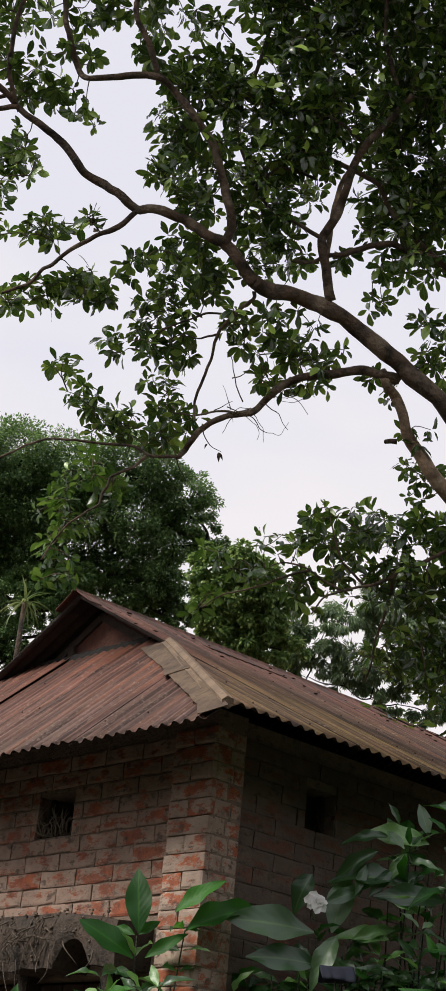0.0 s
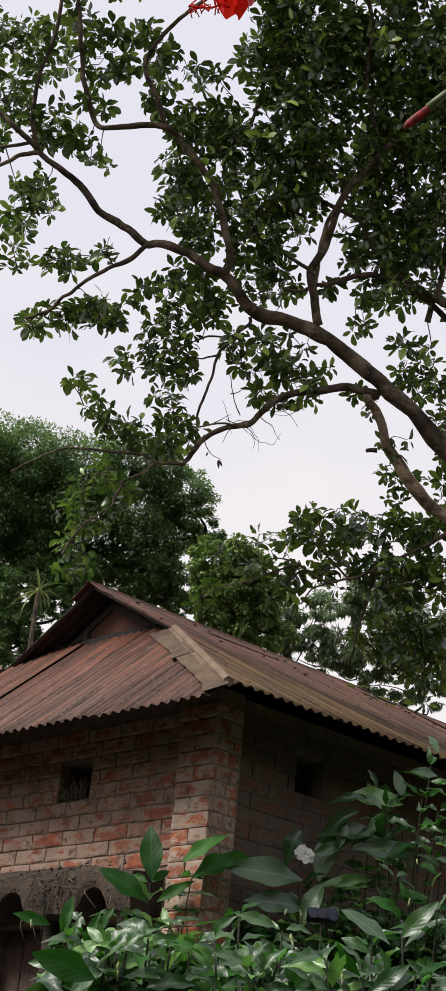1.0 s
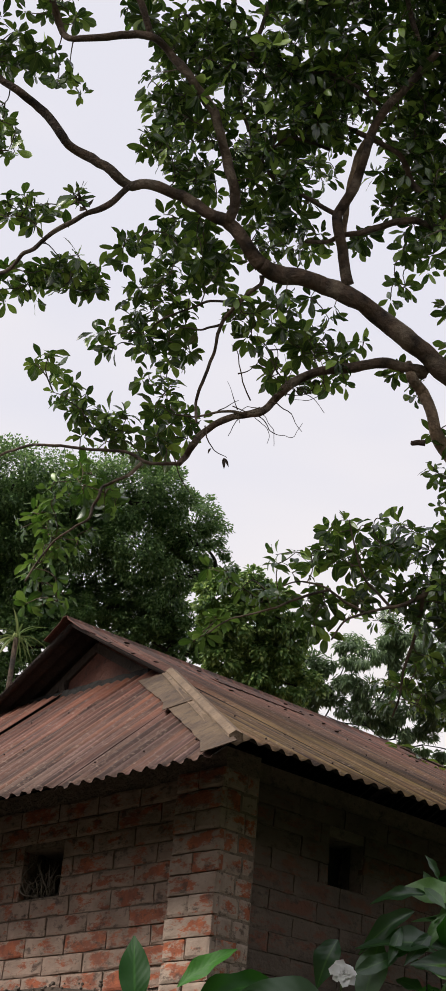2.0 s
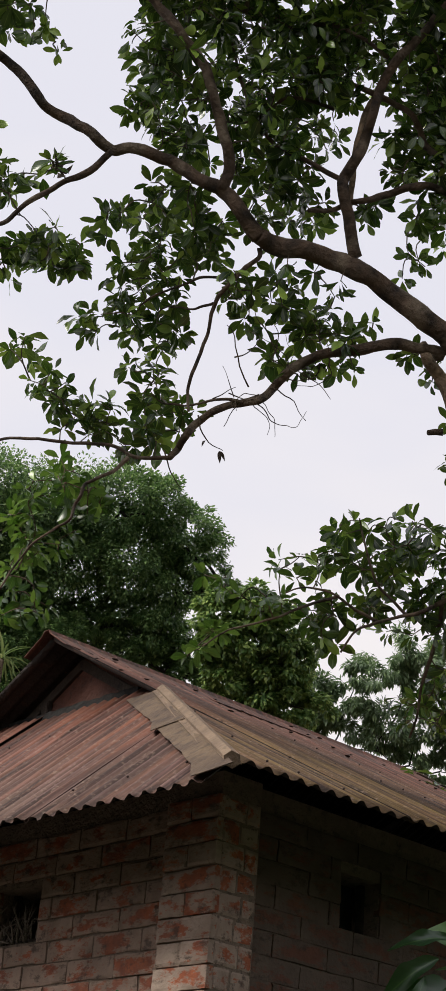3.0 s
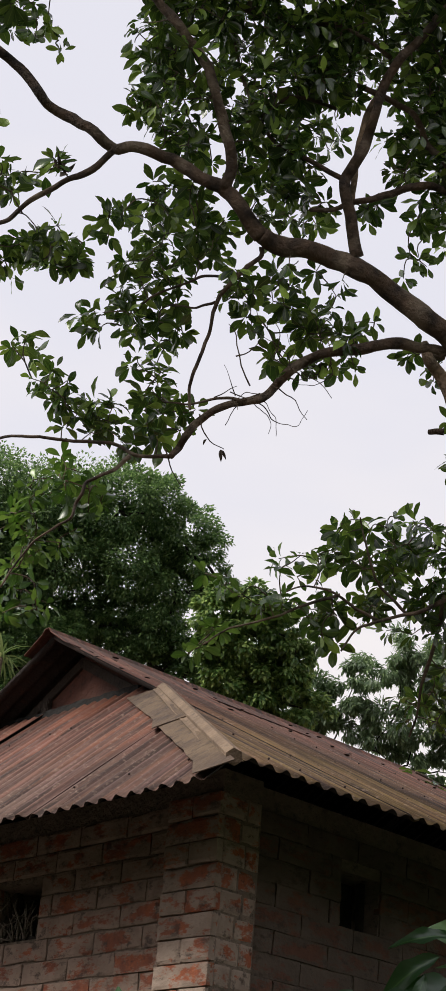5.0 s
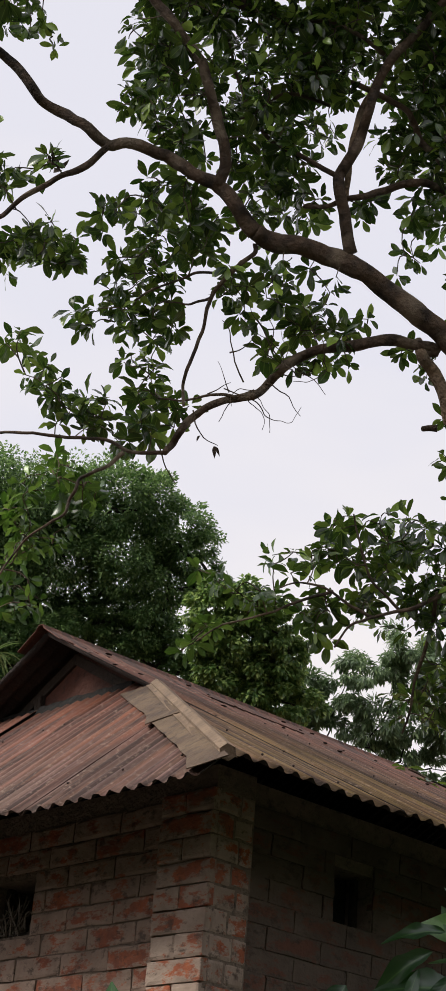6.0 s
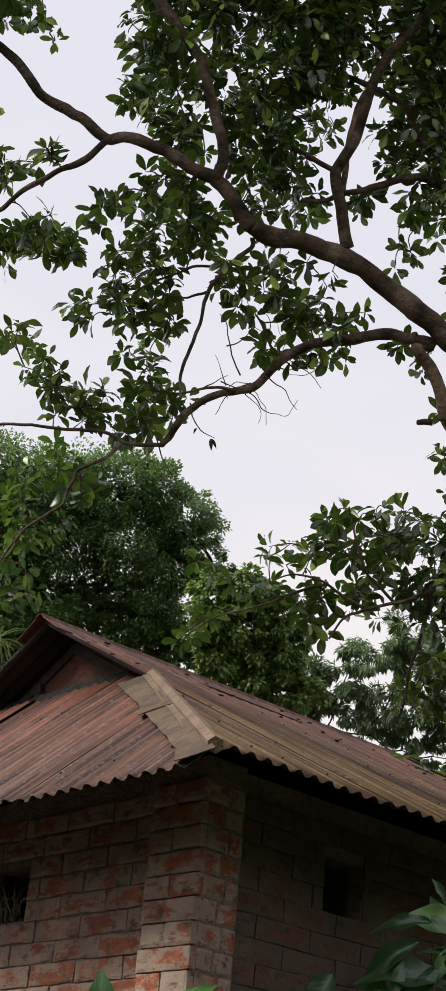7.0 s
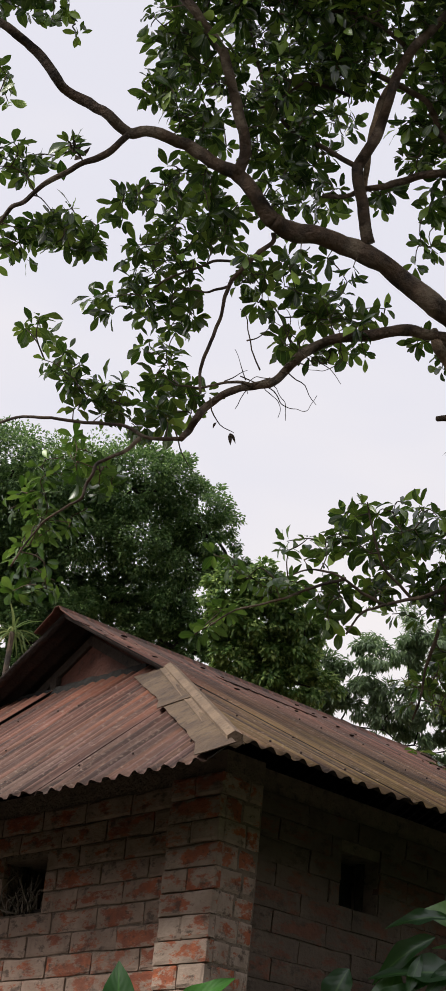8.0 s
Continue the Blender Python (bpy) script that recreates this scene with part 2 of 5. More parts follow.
VINE = rough_material("pale_dry_vine", (0.30, 0.25, 0.20), (0.2, 0.16, 0.125), (0.1, 0.08, 0.06), 30)
# near-black colour that stands for shade inside the hut and in its gaps
INSIDE = rough_material("interior_shade", (0.014, 0.012, 0.01), (0.01, 0.009, 0.008), (0.006, 0.006, 0.005), 5)


IRON_UNDERSIDE = rough_material("dark_iron_underside", (0.035, 0.026, 0.022), (0.022, 0.017, 0.015), (0.06, 0.03, 0.02), 6, 0.8)
FLASHING = rough_material("weathered_flashing", (0.145, 0.096, 0.055), (0.07, 0.043, 0.028), (0.035, 0.022, 0.016), 5, 0.85)
CAP = rough_material("weathered_cap", (0.24, 0.165, 0.105), (0.15, 0.10, 0.064), (0.085, 0.06, 0.042), 7, 0.8)


def plain_material(name, colour, rough=0.6, scale=60, light=None, sub=0.0):
    m, n, l, p, out = mat(name)
    col = mix(n, l, noise_fac(n, l, coords(n), scale, 4), colour, light or tuple(0.75 * v for v in colour))
    l.new(col, p.inputs["Base Color"])
    p.inputs["Roughness"].default_value = rough
    if sub:
        p.inputs["Subsurface Weight"].default_value = sub
        p.inputs["Subsurface Radius"].default_value = (0.01, 0.008, 0.006)
    return m


PETAL_WHITE = leaf_material("white_petal", (0.80, 0.79, 0.74), (0.86, 0.85, 0.82), (0.88, 0.88, 0.86), 0.5, (0.85, 0.85, 0.8), 0.3, 3, 0.1, 0.35, 0.03)
PETAL_RED = leaf_material("red_petal", (0.60, 0.012, 0.006), (0.75, 0.022, 0.01), (0.8, 0.04, 0.02), 0.5, (0.9, 0.03, 0.015), 0.3, 4, 0.1, 0.45, 0.1)
BUD_RED = plain_material("rolled_red_petal", (0.38, 0.014, 0.012), 0.6, 70, (0.12, 0.008, 0.008))
BUD_GREEN = plain_material("pale_bud", (0.30, 0.36, 0.13), 0.45, 40, (0.2, 0.27, 0.09))
CALYX = plain_material("calyx_green", (0.16, 0.2, 0.08), 0.5, 60)
NAIL = plain_material("rusty_nail", (0.05, 0.028, 0.02), 0.8)
BLUE = plain_material("faded_blue_plastic", (0.008, 0.011, 0.026), 0.9, 12, (0.005, 0.007, 0.015))


# ---------------------------------------------------------------- building helpers
def thing(name, at=(0, 0, 0), **tags):
    ob = new(name)
    ob.matrix_basis = Matrix.Translation(at)
    return tagged(ob, **tags)


def world_of(ob):
    return ob.matrix_basis if ob.parent is None else (world_of(ob.parent) @ ob.matrix_parent_inverse @ ob.matrix_basis)


def hang(ob, parent, m=None):
    ob.parent = parent
    ob.matrix_parent_inverse = world_of(parent).inverted()
    if m is not None:
        ob.matrix_basis = m
    return ob


def to_mesh(name, bm, material, smooth=True):
    me = bpy.data.meshes.new(name)
    bm.to_mesh(me)
    bm.free()
    me.materials.append(material)
    if smooth:
        for poly in me.polygons:
            poly.use_smooth = True
    return me


def part(name, bm, material, parent, label="", smooth=False):
    me = bm if isinstance(bm, bpy.types.Mesh) else to_mesh(name, bm, material, smooth)
    ob = hang(new(name, me), parent)
    return tagged(ob, label=label)


def structure(name, bm, material, label, category):
    return tagged(new(name, to_mesh(name, bm, material, False)), label, category, kind="structure")


def box(bm, x0, x1, y0, y1, z0, z1, bevel=0.0, rough=0.0):
    made = bmesh.ops.create_cube(bm, size=1)["verts"]
    for v in made:
        v.co = Vector((x0 + (v.co.x + 0.5) * (x1 - x0), y0 + (v.co.y + 0.5) * (y1 - y0), z0 + (v.co.z + 0.5) * (z1 - z0)))
    if bevel:
        edges = list({e for v in made for e in v.link_edges})
        bmesh.ops.bevel(bm, geom=edges, offset=bevel, segments=2, affect="EDGES")
    return bm


def rounded(points, steps=5):
    """A smooth line through points of any dimension (Catmull-Rom)."""
    p = np.array(points, float)
    p = np.vstack([2 * p[0] - p[1], p, 2 * p[-1] - p[-2]])
    out = []
    for i in range(1, len(p) - 2):
        for s in range(steps):
            t = s / steps
            out.append(0.5 * (2 * p[i] + (p[i + 1] - p[i - 1]) * t + (2 * p[i - 1] - 5 * p[i] + 4 * p[i + 1] - p[i + 2]) * t**2
                              + (3 * p[i] - p[i - 1] - 3 * p[i + 1] + p[i + 2]) * t**3))
    out.append(p[-2])
    return np.array(out)


def tube_arrays(line, radii, sides=8, lump=0.0):
    """Vertices and faces of a round, tapered, slightly lumpy branch along a line."""
    verts, faces = [], []
    side = None
    for i, c in enumerate(line):
        d = line[min(i + 1, len(line) - 1)] - line[max(i - 1, 0)]
        d = d / (np.linalg.norm(d) + 1e-9)
        if side is None:
            side = np.cross(d, (0.3, 0.2, 1.0) if abs(d[2]) < 0.9 else (1, 0, 0))
        side = side - d * (side @ d)
        side = side / (np.linalg.norm(side) + 1e-9)
        up = np.cross(d, side)
        for k in range(sides):
            a = 2 * math.pi * k / sides
            r = radii[i]
            if lump:
                r *= 1 + lump * noise.noise(Vector(c * 9) + Vector((math.cos(a), math.sin(a), 0)) * 0.8)
            verts.append(c + side * (r * math.cos(a)) + up * (r * math.sin(a)))
    for i in range(len(line) - 1):
        for k in range(sides):
            a, b = i * sides + k, i * sides + (k + 1) % sides
            faces.append((a, b, b + sides, a + sides))
    faces.append(tuple(range(sides))[::-1])
    faces.append(tuple(range((len(line) - 1) * sides, len(line) * sides)))
    return verts, faces


def mesh_of(name, chunks, material, smooth=True):
    verts, faces, n = [], [], 0
    for v, f in chunks:
        verts += [tuple(float(q) for q in c) for c in v]
        faces += [tuple(i + n for i in g) for g in f]
        n += len(v)
    me = bpy.data.meshes.new(name)
    me.from_pydata(verts, [], faces)
    me.materials.append(material)
    if smooth:
        me.polygons.foreach_set("use_smooth", [True] * len(me.polygons))
    me.update()
    return me


def leaf_shape(width, fold, droop, rows, wave=0.0, tip=0.75, twist=0.0, seed=0, blunt=0.85, across=3):
    """One leaf a metre long along +y: vertices, quads and their UVs."""
    rng = np.random.default_rng(seed)
    verts, uvs, quads = [], [], []
    ph = rng.uniform(0, 6.28)
    for i in range(rows + 1):
        y = i / rows
        half = 0.5 * width * (math.sin(math.pi * y**tip) ** blunt if 0 < i < rows else 0.05)
        z = -droop * y**2
        tw = twist * y
        wv = wave * math.sin(ph + y * 13)
        for s in np.linspace(-1, 1, across):
            ripple = wv * s * abs(s) * half * 4 + 0.25 * wave * half * abs(s) * math.sin(2.3 * ph + y * 19 + 2 * s)
            side = s * half * (1 + 0.35 * wave * math.sin(ph * 3 + y * 11 + s))
            verts.append((side * math.cos(tw), y * (1 - 0.25 * droop * y), z + abs(s) ** 1.4 * fold * half * 2 + s * half * math.sin(tw) + ripple))
            uvs.append((0.5 + 0.5 * s, y))
    for i in range(rows):
        for k in range(across - 1):
            a = i * across + k
            quads.append((a, a + 1, a + across + 1, a + across))
    return np.array(verts), np.array(uvs), np.array(quads)


def leaf_mesh(name, placed, shapes, material):
    """Many leaves in one mesh. placed: rows of shape number, 3x4 matrix (axes scaled, place)."""
    V, Q, T, n = [], [], [], 0
    for k, axes, place in placed:
        v, uv, q = shapes[k]
        V.append(v @ axes.T + place)
        Q.append(q + n)
        T.append(uv[q].reshape(-1, 2))
        n += len(v)
    V, Q, T = np.concatenate(V), np.concatenate(Q), np.concatenate(T)
    me = bpy.data.meshes.new(name)
    me.vertices.add(len(V))
    me.vertices.foreach_set("co", V.astype(np.float32).ravel())
    me.loops.add(Q.size)
    me.loops.foreach_set("vertex_index", Q.astype(np.int32).ravel())
    me.polygons.add(len(Q))
    me.polygons.foreach_set("loop_start", np.arange(0, Q.size, 4, dtype=np.int32))
    me.polygons.foreach_set("loop_total", np.full(len(Q), 4, dtype=np.int32))
    me.update(calc_edges=True)
    me.uv_layers.new(name="UVMap").data.foreach_set("uv", T.astype(np.float32).ravel())
    me.polygons.foreach_set("use_smooth", [True] * len(Q))
    me.materials.append(material)
    me.validate()
    return me


def unit(v):
    v = np.asarray(v, float)
    return v / (np.linalg.norm(v) + 1e-9)


def leaf_axes(ahead, up, size, width=1.0):
    """The axes of a leaf that points ahead with its face up."""
    y = unit(ahead)
    x = unit(np.cross(y, up))
    z = np.cross(x, y)
    return np.stack([x * size * width, y * size, z * size], 1)


def whorl(rng, centre, axis, count, length, spread=(50, 95), shapes=4, sag=0.25):
    """A rosette of leaves at a twig's end."""
    axis = unit(axis)
    a = unit(np.cross(axis, (0.31, 0.77, 0.55)))
    b = np.cross(axis, a)
    out = []
    start = rng.uniform(0, 6.28)
    for k in range(count):
        th = start + k * 2.4 + rng.normal(0, 0.2)
        tilt = math.radians(rng.uniform(*spread))
        d = math.cos(tilt) * axis + math.sin(tilt) * (math.cos(th) * a + math.sin(th) * b)
        d = unit(d + np.array((0, 0, -sag * rng.uniform(0.2, 1.3))))
        up = unit(axis + np.array((0, 0, 0.5)) + rng.normal(0, 0.25, 3))
        size = length * rng.uniform(0.65, 1.15)
        out.append((int(rng.integers(shapes)), leaf_axes(d, up, size), np.asarray(centre) + axis * rng.uniform(-0.03, 0.01) + d * 0.012))
    return out


def leaves_as_parts(name, placed, shapes, material, parent):
    """Leaves that can be picked apart: one object each, on a few shared meshes."""
    meshes = [leaf_mesh(name, [(0, np.eye(3), np.zeros(3))], [s], material) for s in shapes]
    for k, axes, place in placed:
        m = Matrix([[*map(float, axes[i]), float(place[i])] for i in range(3)] + [[0, 0, 0, 1]])
        hang(new(name, meshes[k]), parent, m)


# ---------------------------------------------------------------- ground
bm = bmesh.new()
bmesh.ops.create_grid(bm, x_segments=60, y_segments=60, size=1)
for v in bm.verts:
    v.co.x, v.co.y = 30 * v.co.x + 370 * v.co.x**5, 30 * v.co.y + 370 * v.co.y**5
    far = math.hypot(v.co.x, v.co.y)
    v.co.z = GROUND - 0.02 + 0.05 * noise.noise(Vector((v.co.x * 0.6, v.co.y * 0.6, 0))) * min(1, far / 4)
structure("ground", bm, SOIL, "brown bare earth of a yard with litter", "ground")

# unseen tall wall round and behind the way in, added to block low skylight
LIGHT_BLOCK = rough_material("light_block_green", (0.03, 0.06, 0.018), (0.015, 0.032, 0.01), (0.06, 0.10, 0.03), 2.5)
bm = bmesh.new()
rows = []
for i in range(121):
    az = radians(142 + 55 + 250 * i / 120)
    col = []
    for k in range(9):
        # higher on the right, to keep skylight off the side wall
        top = 4.7 + 1.7 * max(0, math.cos(az - 0.25)) ** 2 + 0.9 * noise.noise(Vector((math.cos(az) * 4, math.sin(az) * 4, 0)))
        r = 8.6 - 1.8 * max(0, math.cos(az - 0.5)) + 0.5 * noise.noise(Vector((math.cos(az) * 7, math.sin(az) * 7, k * 0.8)))
        col.append(bm.verts.new((1.5 + r * math.cos(az), -1.2 + r * math.sin(az), GROUND - 0.1 + top * k / 8)))
    col += [bm.verts.new((1.5 + (r + 1.2) * math.cos(az), -1.2 + (r + 1.2) * math.sin(az), z)) for z in (GROUND - 0.1 + top * 0.95, GROUND - 0.1)]
    rows.append(col)
for p, q in zip(rows, rows[1:]):
    for k in range(10):
        bm.faces.new((p[k], q[k], q[k + 1], p[k + 1]))
structure("hedge", bm, LIGHT_BLOCK, "unseen tall green wall added to block light round the yard", "hedge")

# ---------------------------------------------------------------- the hut
EAVE_F, EAVE_S = (-0.453, 2.386), (0.407, 2.484)   # front eave: y, z; side eave: x, z
RIDGE_X, RIDGE_Z, VERGE_Y, BACK_Y = -1.70, 3.60, 0.43, 5.8
HIP_TOP = (-0.90, 0.45, 3.175)
HIP_END = (0.42, -0.368, 2.452)
WALL_X0, WALL_Y1 = -3.34, 5.5                      # the far ends of the two walls
PITCH, AMP = 0.070, 0.0085

hut = thing("brick_hut", (-1.7, 2.7, GROUND), label="small old brick hut with a rusty corrugated iron roof", category="hut")


def hip_y(x):
    return HIP_END[1] + (HIP_END[0] - x) * (HIP_TOP[1] - HIP_END[1]) / (HIP_END[0] - HIP_TOP[0])


def hip_x(y):
    return HIP_END[0] - (y - HIP_END[1]) * (HIP_END[0] - HIP_TOP[0]) / (HIP_TOP[1] - HIP_END[1])


FRONT_RISE = (HIP_TOP[2] - EAVE_F[1]) / (HIP_TOP[1] - EAVE_F[0])
BASE_Y = 0.59


def front_z(y):
    return EAVE_F[1] + (y - EAVE_F[0]) * FRONT_RISE


def side_z(x):
    if x > HIP_TOP[0]:
        return EAVE_S[1] + (EAVE_S[0] - x) * (HIP_TOP[2] - EAVE_S[1]) / (EAVE_S[0] - HIP_TOP[0])
    return HIP_TOP[2] + (HIP_TOP[0] - x) * (RIDGE_Z - HIP_TOP[2]) / (HIP_TOP[0] - RIDGE_X)


def corrugated(name, s0, s1, low, high, at, normal, material, parent, lift=0.0, seed=0, label=""):
    """A sheet whose waves run from low(s) to high(s); at(s, q) is the place on the plain roof."""
    rng = np.random.default_rng(seed)
    cols = max(2, int((s1 - s0) / PITCH * 8))
    rows = 6
    bm = bmesh.new()
    grid = []
    jag = [0.006 * rng.normal() for _ in range(cols + 1)]
    for i in range(cols + 1):
        s = s0 + (s1 - s0) * i / cols
        a, b = low(s) - abs(jag[i]) * 0.5, high(s)
        line = []
        for k in range(rows + 1):
            q = a + (b - a) * k / rows
            w = AMP * math.sin(2 * math.pi * s / PITCH) + lift + 0.004 * noise.noise(Vector((s * 3, q * 2, seed)))
            line.append(bm.verts.new(Vector(at(s, q)) + Vector(normal) * w))
        grid.append(line)
    for i in range(cols):
        for k in range(rows):
            bm.faces.new((grid[i][k], grid[i + 1][k], grid[i + 1][k + 1], grid[i][k + 1]))
    bmesh.ops.recalc_face_normals(bm, faces=bm.faces)
    if sum((f.normal.dot(Vector(normal)) for f in bm.faces)) < 0:
        bmesh.ops.reverse_faces(bm, faces=bm.faces)
    ob = part(name, bm, material, parent, label, smooth=True)
    # the underside has a darker iron than the top
    ob.data.materials.append(IRON_UNDERSIDE)
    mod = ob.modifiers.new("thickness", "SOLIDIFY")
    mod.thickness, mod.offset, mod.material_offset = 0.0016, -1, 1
    return ob


roof = part("roof", box(bmesh.new(), WALL_X0 + 0.1, -0.16, 0.2, WALL_Y1 - 0.1, 2.56, 2.59), TIMBER, hut, "rusted corrugated iron roof with a hipped end")
n_front = Vector((0, -FRONT_RISE, 1)).normalized()
n_side = Vector(((RIDGE_Z - EAVE_S[1]) / (EAVE_S[0] - RIDGE_X), 0, 1)).normalized()
n_left = Vector((-n_side.x, 0, n_side.z))

# front slope: sheets side by side, each lapped over the next
edges = [0.42, -0.43, -1.15, -1.87, -2.59, -3.31, -3.82]
for i in range(len(edges) - 1):
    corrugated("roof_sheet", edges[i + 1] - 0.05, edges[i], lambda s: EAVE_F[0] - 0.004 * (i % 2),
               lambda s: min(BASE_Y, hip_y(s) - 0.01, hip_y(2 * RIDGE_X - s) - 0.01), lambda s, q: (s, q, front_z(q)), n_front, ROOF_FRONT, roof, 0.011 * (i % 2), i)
# side slopes
cuts = [-0.362, 0.45, 1.2, 1.95, 2.7, 3.45, 4.2, 4.95, BACK_Y]

for i in range(len(cuts) - 1):
    tops = lambda s: max(RIDGE_X, hip_x(s)) if s < HIP_TOP[1] else RIDGE_X
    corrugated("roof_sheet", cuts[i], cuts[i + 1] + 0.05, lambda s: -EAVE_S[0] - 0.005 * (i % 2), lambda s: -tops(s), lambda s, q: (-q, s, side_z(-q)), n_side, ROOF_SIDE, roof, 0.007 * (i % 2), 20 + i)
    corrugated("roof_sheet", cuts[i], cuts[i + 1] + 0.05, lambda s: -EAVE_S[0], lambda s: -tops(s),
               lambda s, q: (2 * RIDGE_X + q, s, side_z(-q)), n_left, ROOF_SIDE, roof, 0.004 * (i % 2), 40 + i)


def folded_cap(name, a, b, half, rise, skirt, material, parent, label="", fall=0.3):
    """A folded ridge piece: a half-hexagon with flat skirts, open at its ends."""
    a, b = Vector(a), Vector(b)
    d = (b - a).normalized()
    side = d.cross(Vector((0, 0, 1))).normalized()
    up = side.cross(d).normalized()
    prof = [(-half - skirt, -skirt * fall), (-half, 0), (-half * 0.5, rise), (half * 0.5, rise), (half, 0), (half + skirt, -skirt * fall)]
    bm = bmesh.new()
    rings = []
    for k in range(7):
        c = a + (b - a) * k / 6
        rings.append([bm.verts.new(c + side * u + up * (w + 0.003 * noise.noise(c * 5 + Vector((u * 20, 0, 0))))) for u, w in prof])
    for p, q in zip(rings, rings[1:]):
        for i in range(len(prof) - 1):
            bm.faces.new((p[i], p[i + 1], q[i + 1], q[i]))
    ob = part(name, bm, material, parent, label)
    mod = ob.modifiers.new("thickness", "SOLIDIFY")
    mod.thickness, mod.offset = 0.003, 0
    return ob


up = Vector((0, 0, 0.015))
ends = np.array((HIP_END[0] + 0.055, HIP_END[1] - 0.035, HIP_END[2] - 0.006)), np.array((HIP_TOP[0], HIP_TOP[1], HIP_TOP[2] + 0.018))
part("hip_roll", mesh_of("hip_roll", [tube_arrays(np.linspace(*ends, 6), [0.027] * 6, 6)], CAP, False), CAP, roof, "six-sided tan hip roll")
folded_cap("hip_cap", Vector(HIP_END) + Vector((0.005, -0.005, 0.004)), Vector(HIP_TOP) + up, 0.030, 0.014, 0.012, CAP, roof, "folded tan-grey hip cap")
folded_cap("hip_cap", Vector((2 * RIDGE_X - HIP_END[0], HIP_END[1], HIP_END[2])), Vector((2 * RIDGE_X - HIP_TOP[0], HIP_TOP[1], HIP_TOP[2])) + up, 0.035, 0.035, 0.02, CAP, roof)
folded_cap("ridge_cap", (RIDGE_X, VERGE_Y - 0.02, RIDGE_Z + 0.008), (RIDGE_X, 3.0, RIDGE_Z + 0.008), 0.03, 0.022, 0.12, ROOF_SIDE, roof, "rusted ridge cap", 0.62)
folded_cap("ridge_cap", (RIDGE_X, 2.97, RIDGE_Z - 0.012), (RIDGE_X, BACK_Y, RIDGE_Z - 0.012), 0.03, 0.022, 0.12, ROOF_SIDE, roof, fall=0.62)


# two flat flashing pieces along the hip
def flashing(t0, t1, w0, w1, lift):
    bm = bmesh.new()
    rows = []
    for k in range(9):
        t = t0 + (t1 - t0) * k / 8
        x, y = HIP_END[0] + (HIP_TOP[0] - HIP_END[0]) * t, HIP_END[1] + (HIP_TOP[1] - HIP_END[1]) * t
        w = w0 + (w1 - w0) * k / 8 + 0.02 * noise.noise(Vector((t * 9, 3, 0))) + 0.008 * noise.noise(Vector((t * 40, 7, 0)))
        row = []
        for j in range(5):
            xx = x - w * j / 4
            yy = y - (0.006 if k == 0 else 0) * j
            row.append(bm.verts.new(Vector((xx, yy, front_z(yy))) + n_front * (0.021 + lift + 0.006 * noise.noise(Vector((xx * 6, yy * 6, lift * 90))))))
        rows.append(row)
    for p, q in zip(rows, rows[1:]):
        for j in range(4):
            bm.faces.new((p[j], p[j + 1], q[j + 1], q[j]))
    ob = part("flashing", bm, FLASHING, roof, "flat weathered flashing strip")
    mod = ob.modifiers.new("thickness", "SOLIDIFY")
    mod.thickness, mod.offset = 0.003, 0


flashing(-0.085, 0.50, 0.15, 0.17, 0.0)
flashing(0.48, 1.0, 0.165, 0.21, 0.003)

# gable triangle above the hipped end, set back under the verge
bm = bmesh.new()
gy = HIP_TOP[1] + 0.19
pts = [(RIDGE_X + 0.80, 3.15), (RIDGE_X, RIDGE_Z - 0.03), (RIDGE_X - 0.80, 3.15)]
f = bm.faces.new([bm.verts.new((x, gy, z)) for x, z in pts])
ex = bmesh.ops.extrude_face_region(bm, geom=[f])
bmesh.ops.translate(bm, verts=[g for g in ex["geom"] if isinstance(g, bmesh.types.BMVert)], vec=(0, 0.03, 0))
part("gable_panel", bm, GABLE, roof, "reddish brown gable panel, stained")
for x0 in (RIDGE_X + 0.35, RIDGE_X - 0.25):
    part("batten", box(bmesh.new(), x0, x0 + 0.05, gy - 0.03, gy - 0.003, 3.2, RIDGE_Z - 0.06 - abs(x0 - RIDGE_X) * 0.56, 0.004), TIMBER, roof)
# a dark strip behind the front sheets' top edge stands for the shaded gap
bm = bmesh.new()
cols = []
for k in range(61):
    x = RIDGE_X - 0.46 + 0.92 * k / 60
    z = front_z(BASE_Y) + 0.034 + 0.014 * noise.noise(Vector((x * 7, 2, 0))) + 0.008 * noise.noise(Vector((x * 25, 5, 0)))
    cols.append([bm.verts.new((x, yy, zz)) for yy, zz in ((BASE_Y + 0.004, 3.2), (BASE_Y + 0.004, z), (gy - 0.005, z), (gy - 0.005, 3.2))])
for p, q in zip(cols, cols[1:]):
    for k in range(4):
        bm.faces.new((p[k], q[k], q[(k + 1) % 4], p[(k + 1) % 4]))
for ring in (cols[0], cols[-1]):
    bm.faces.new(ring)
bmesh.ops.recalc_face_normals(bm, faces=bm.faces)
part("gap_shade", bm, INSIDE, roof, "dark strip for the shaded gap")
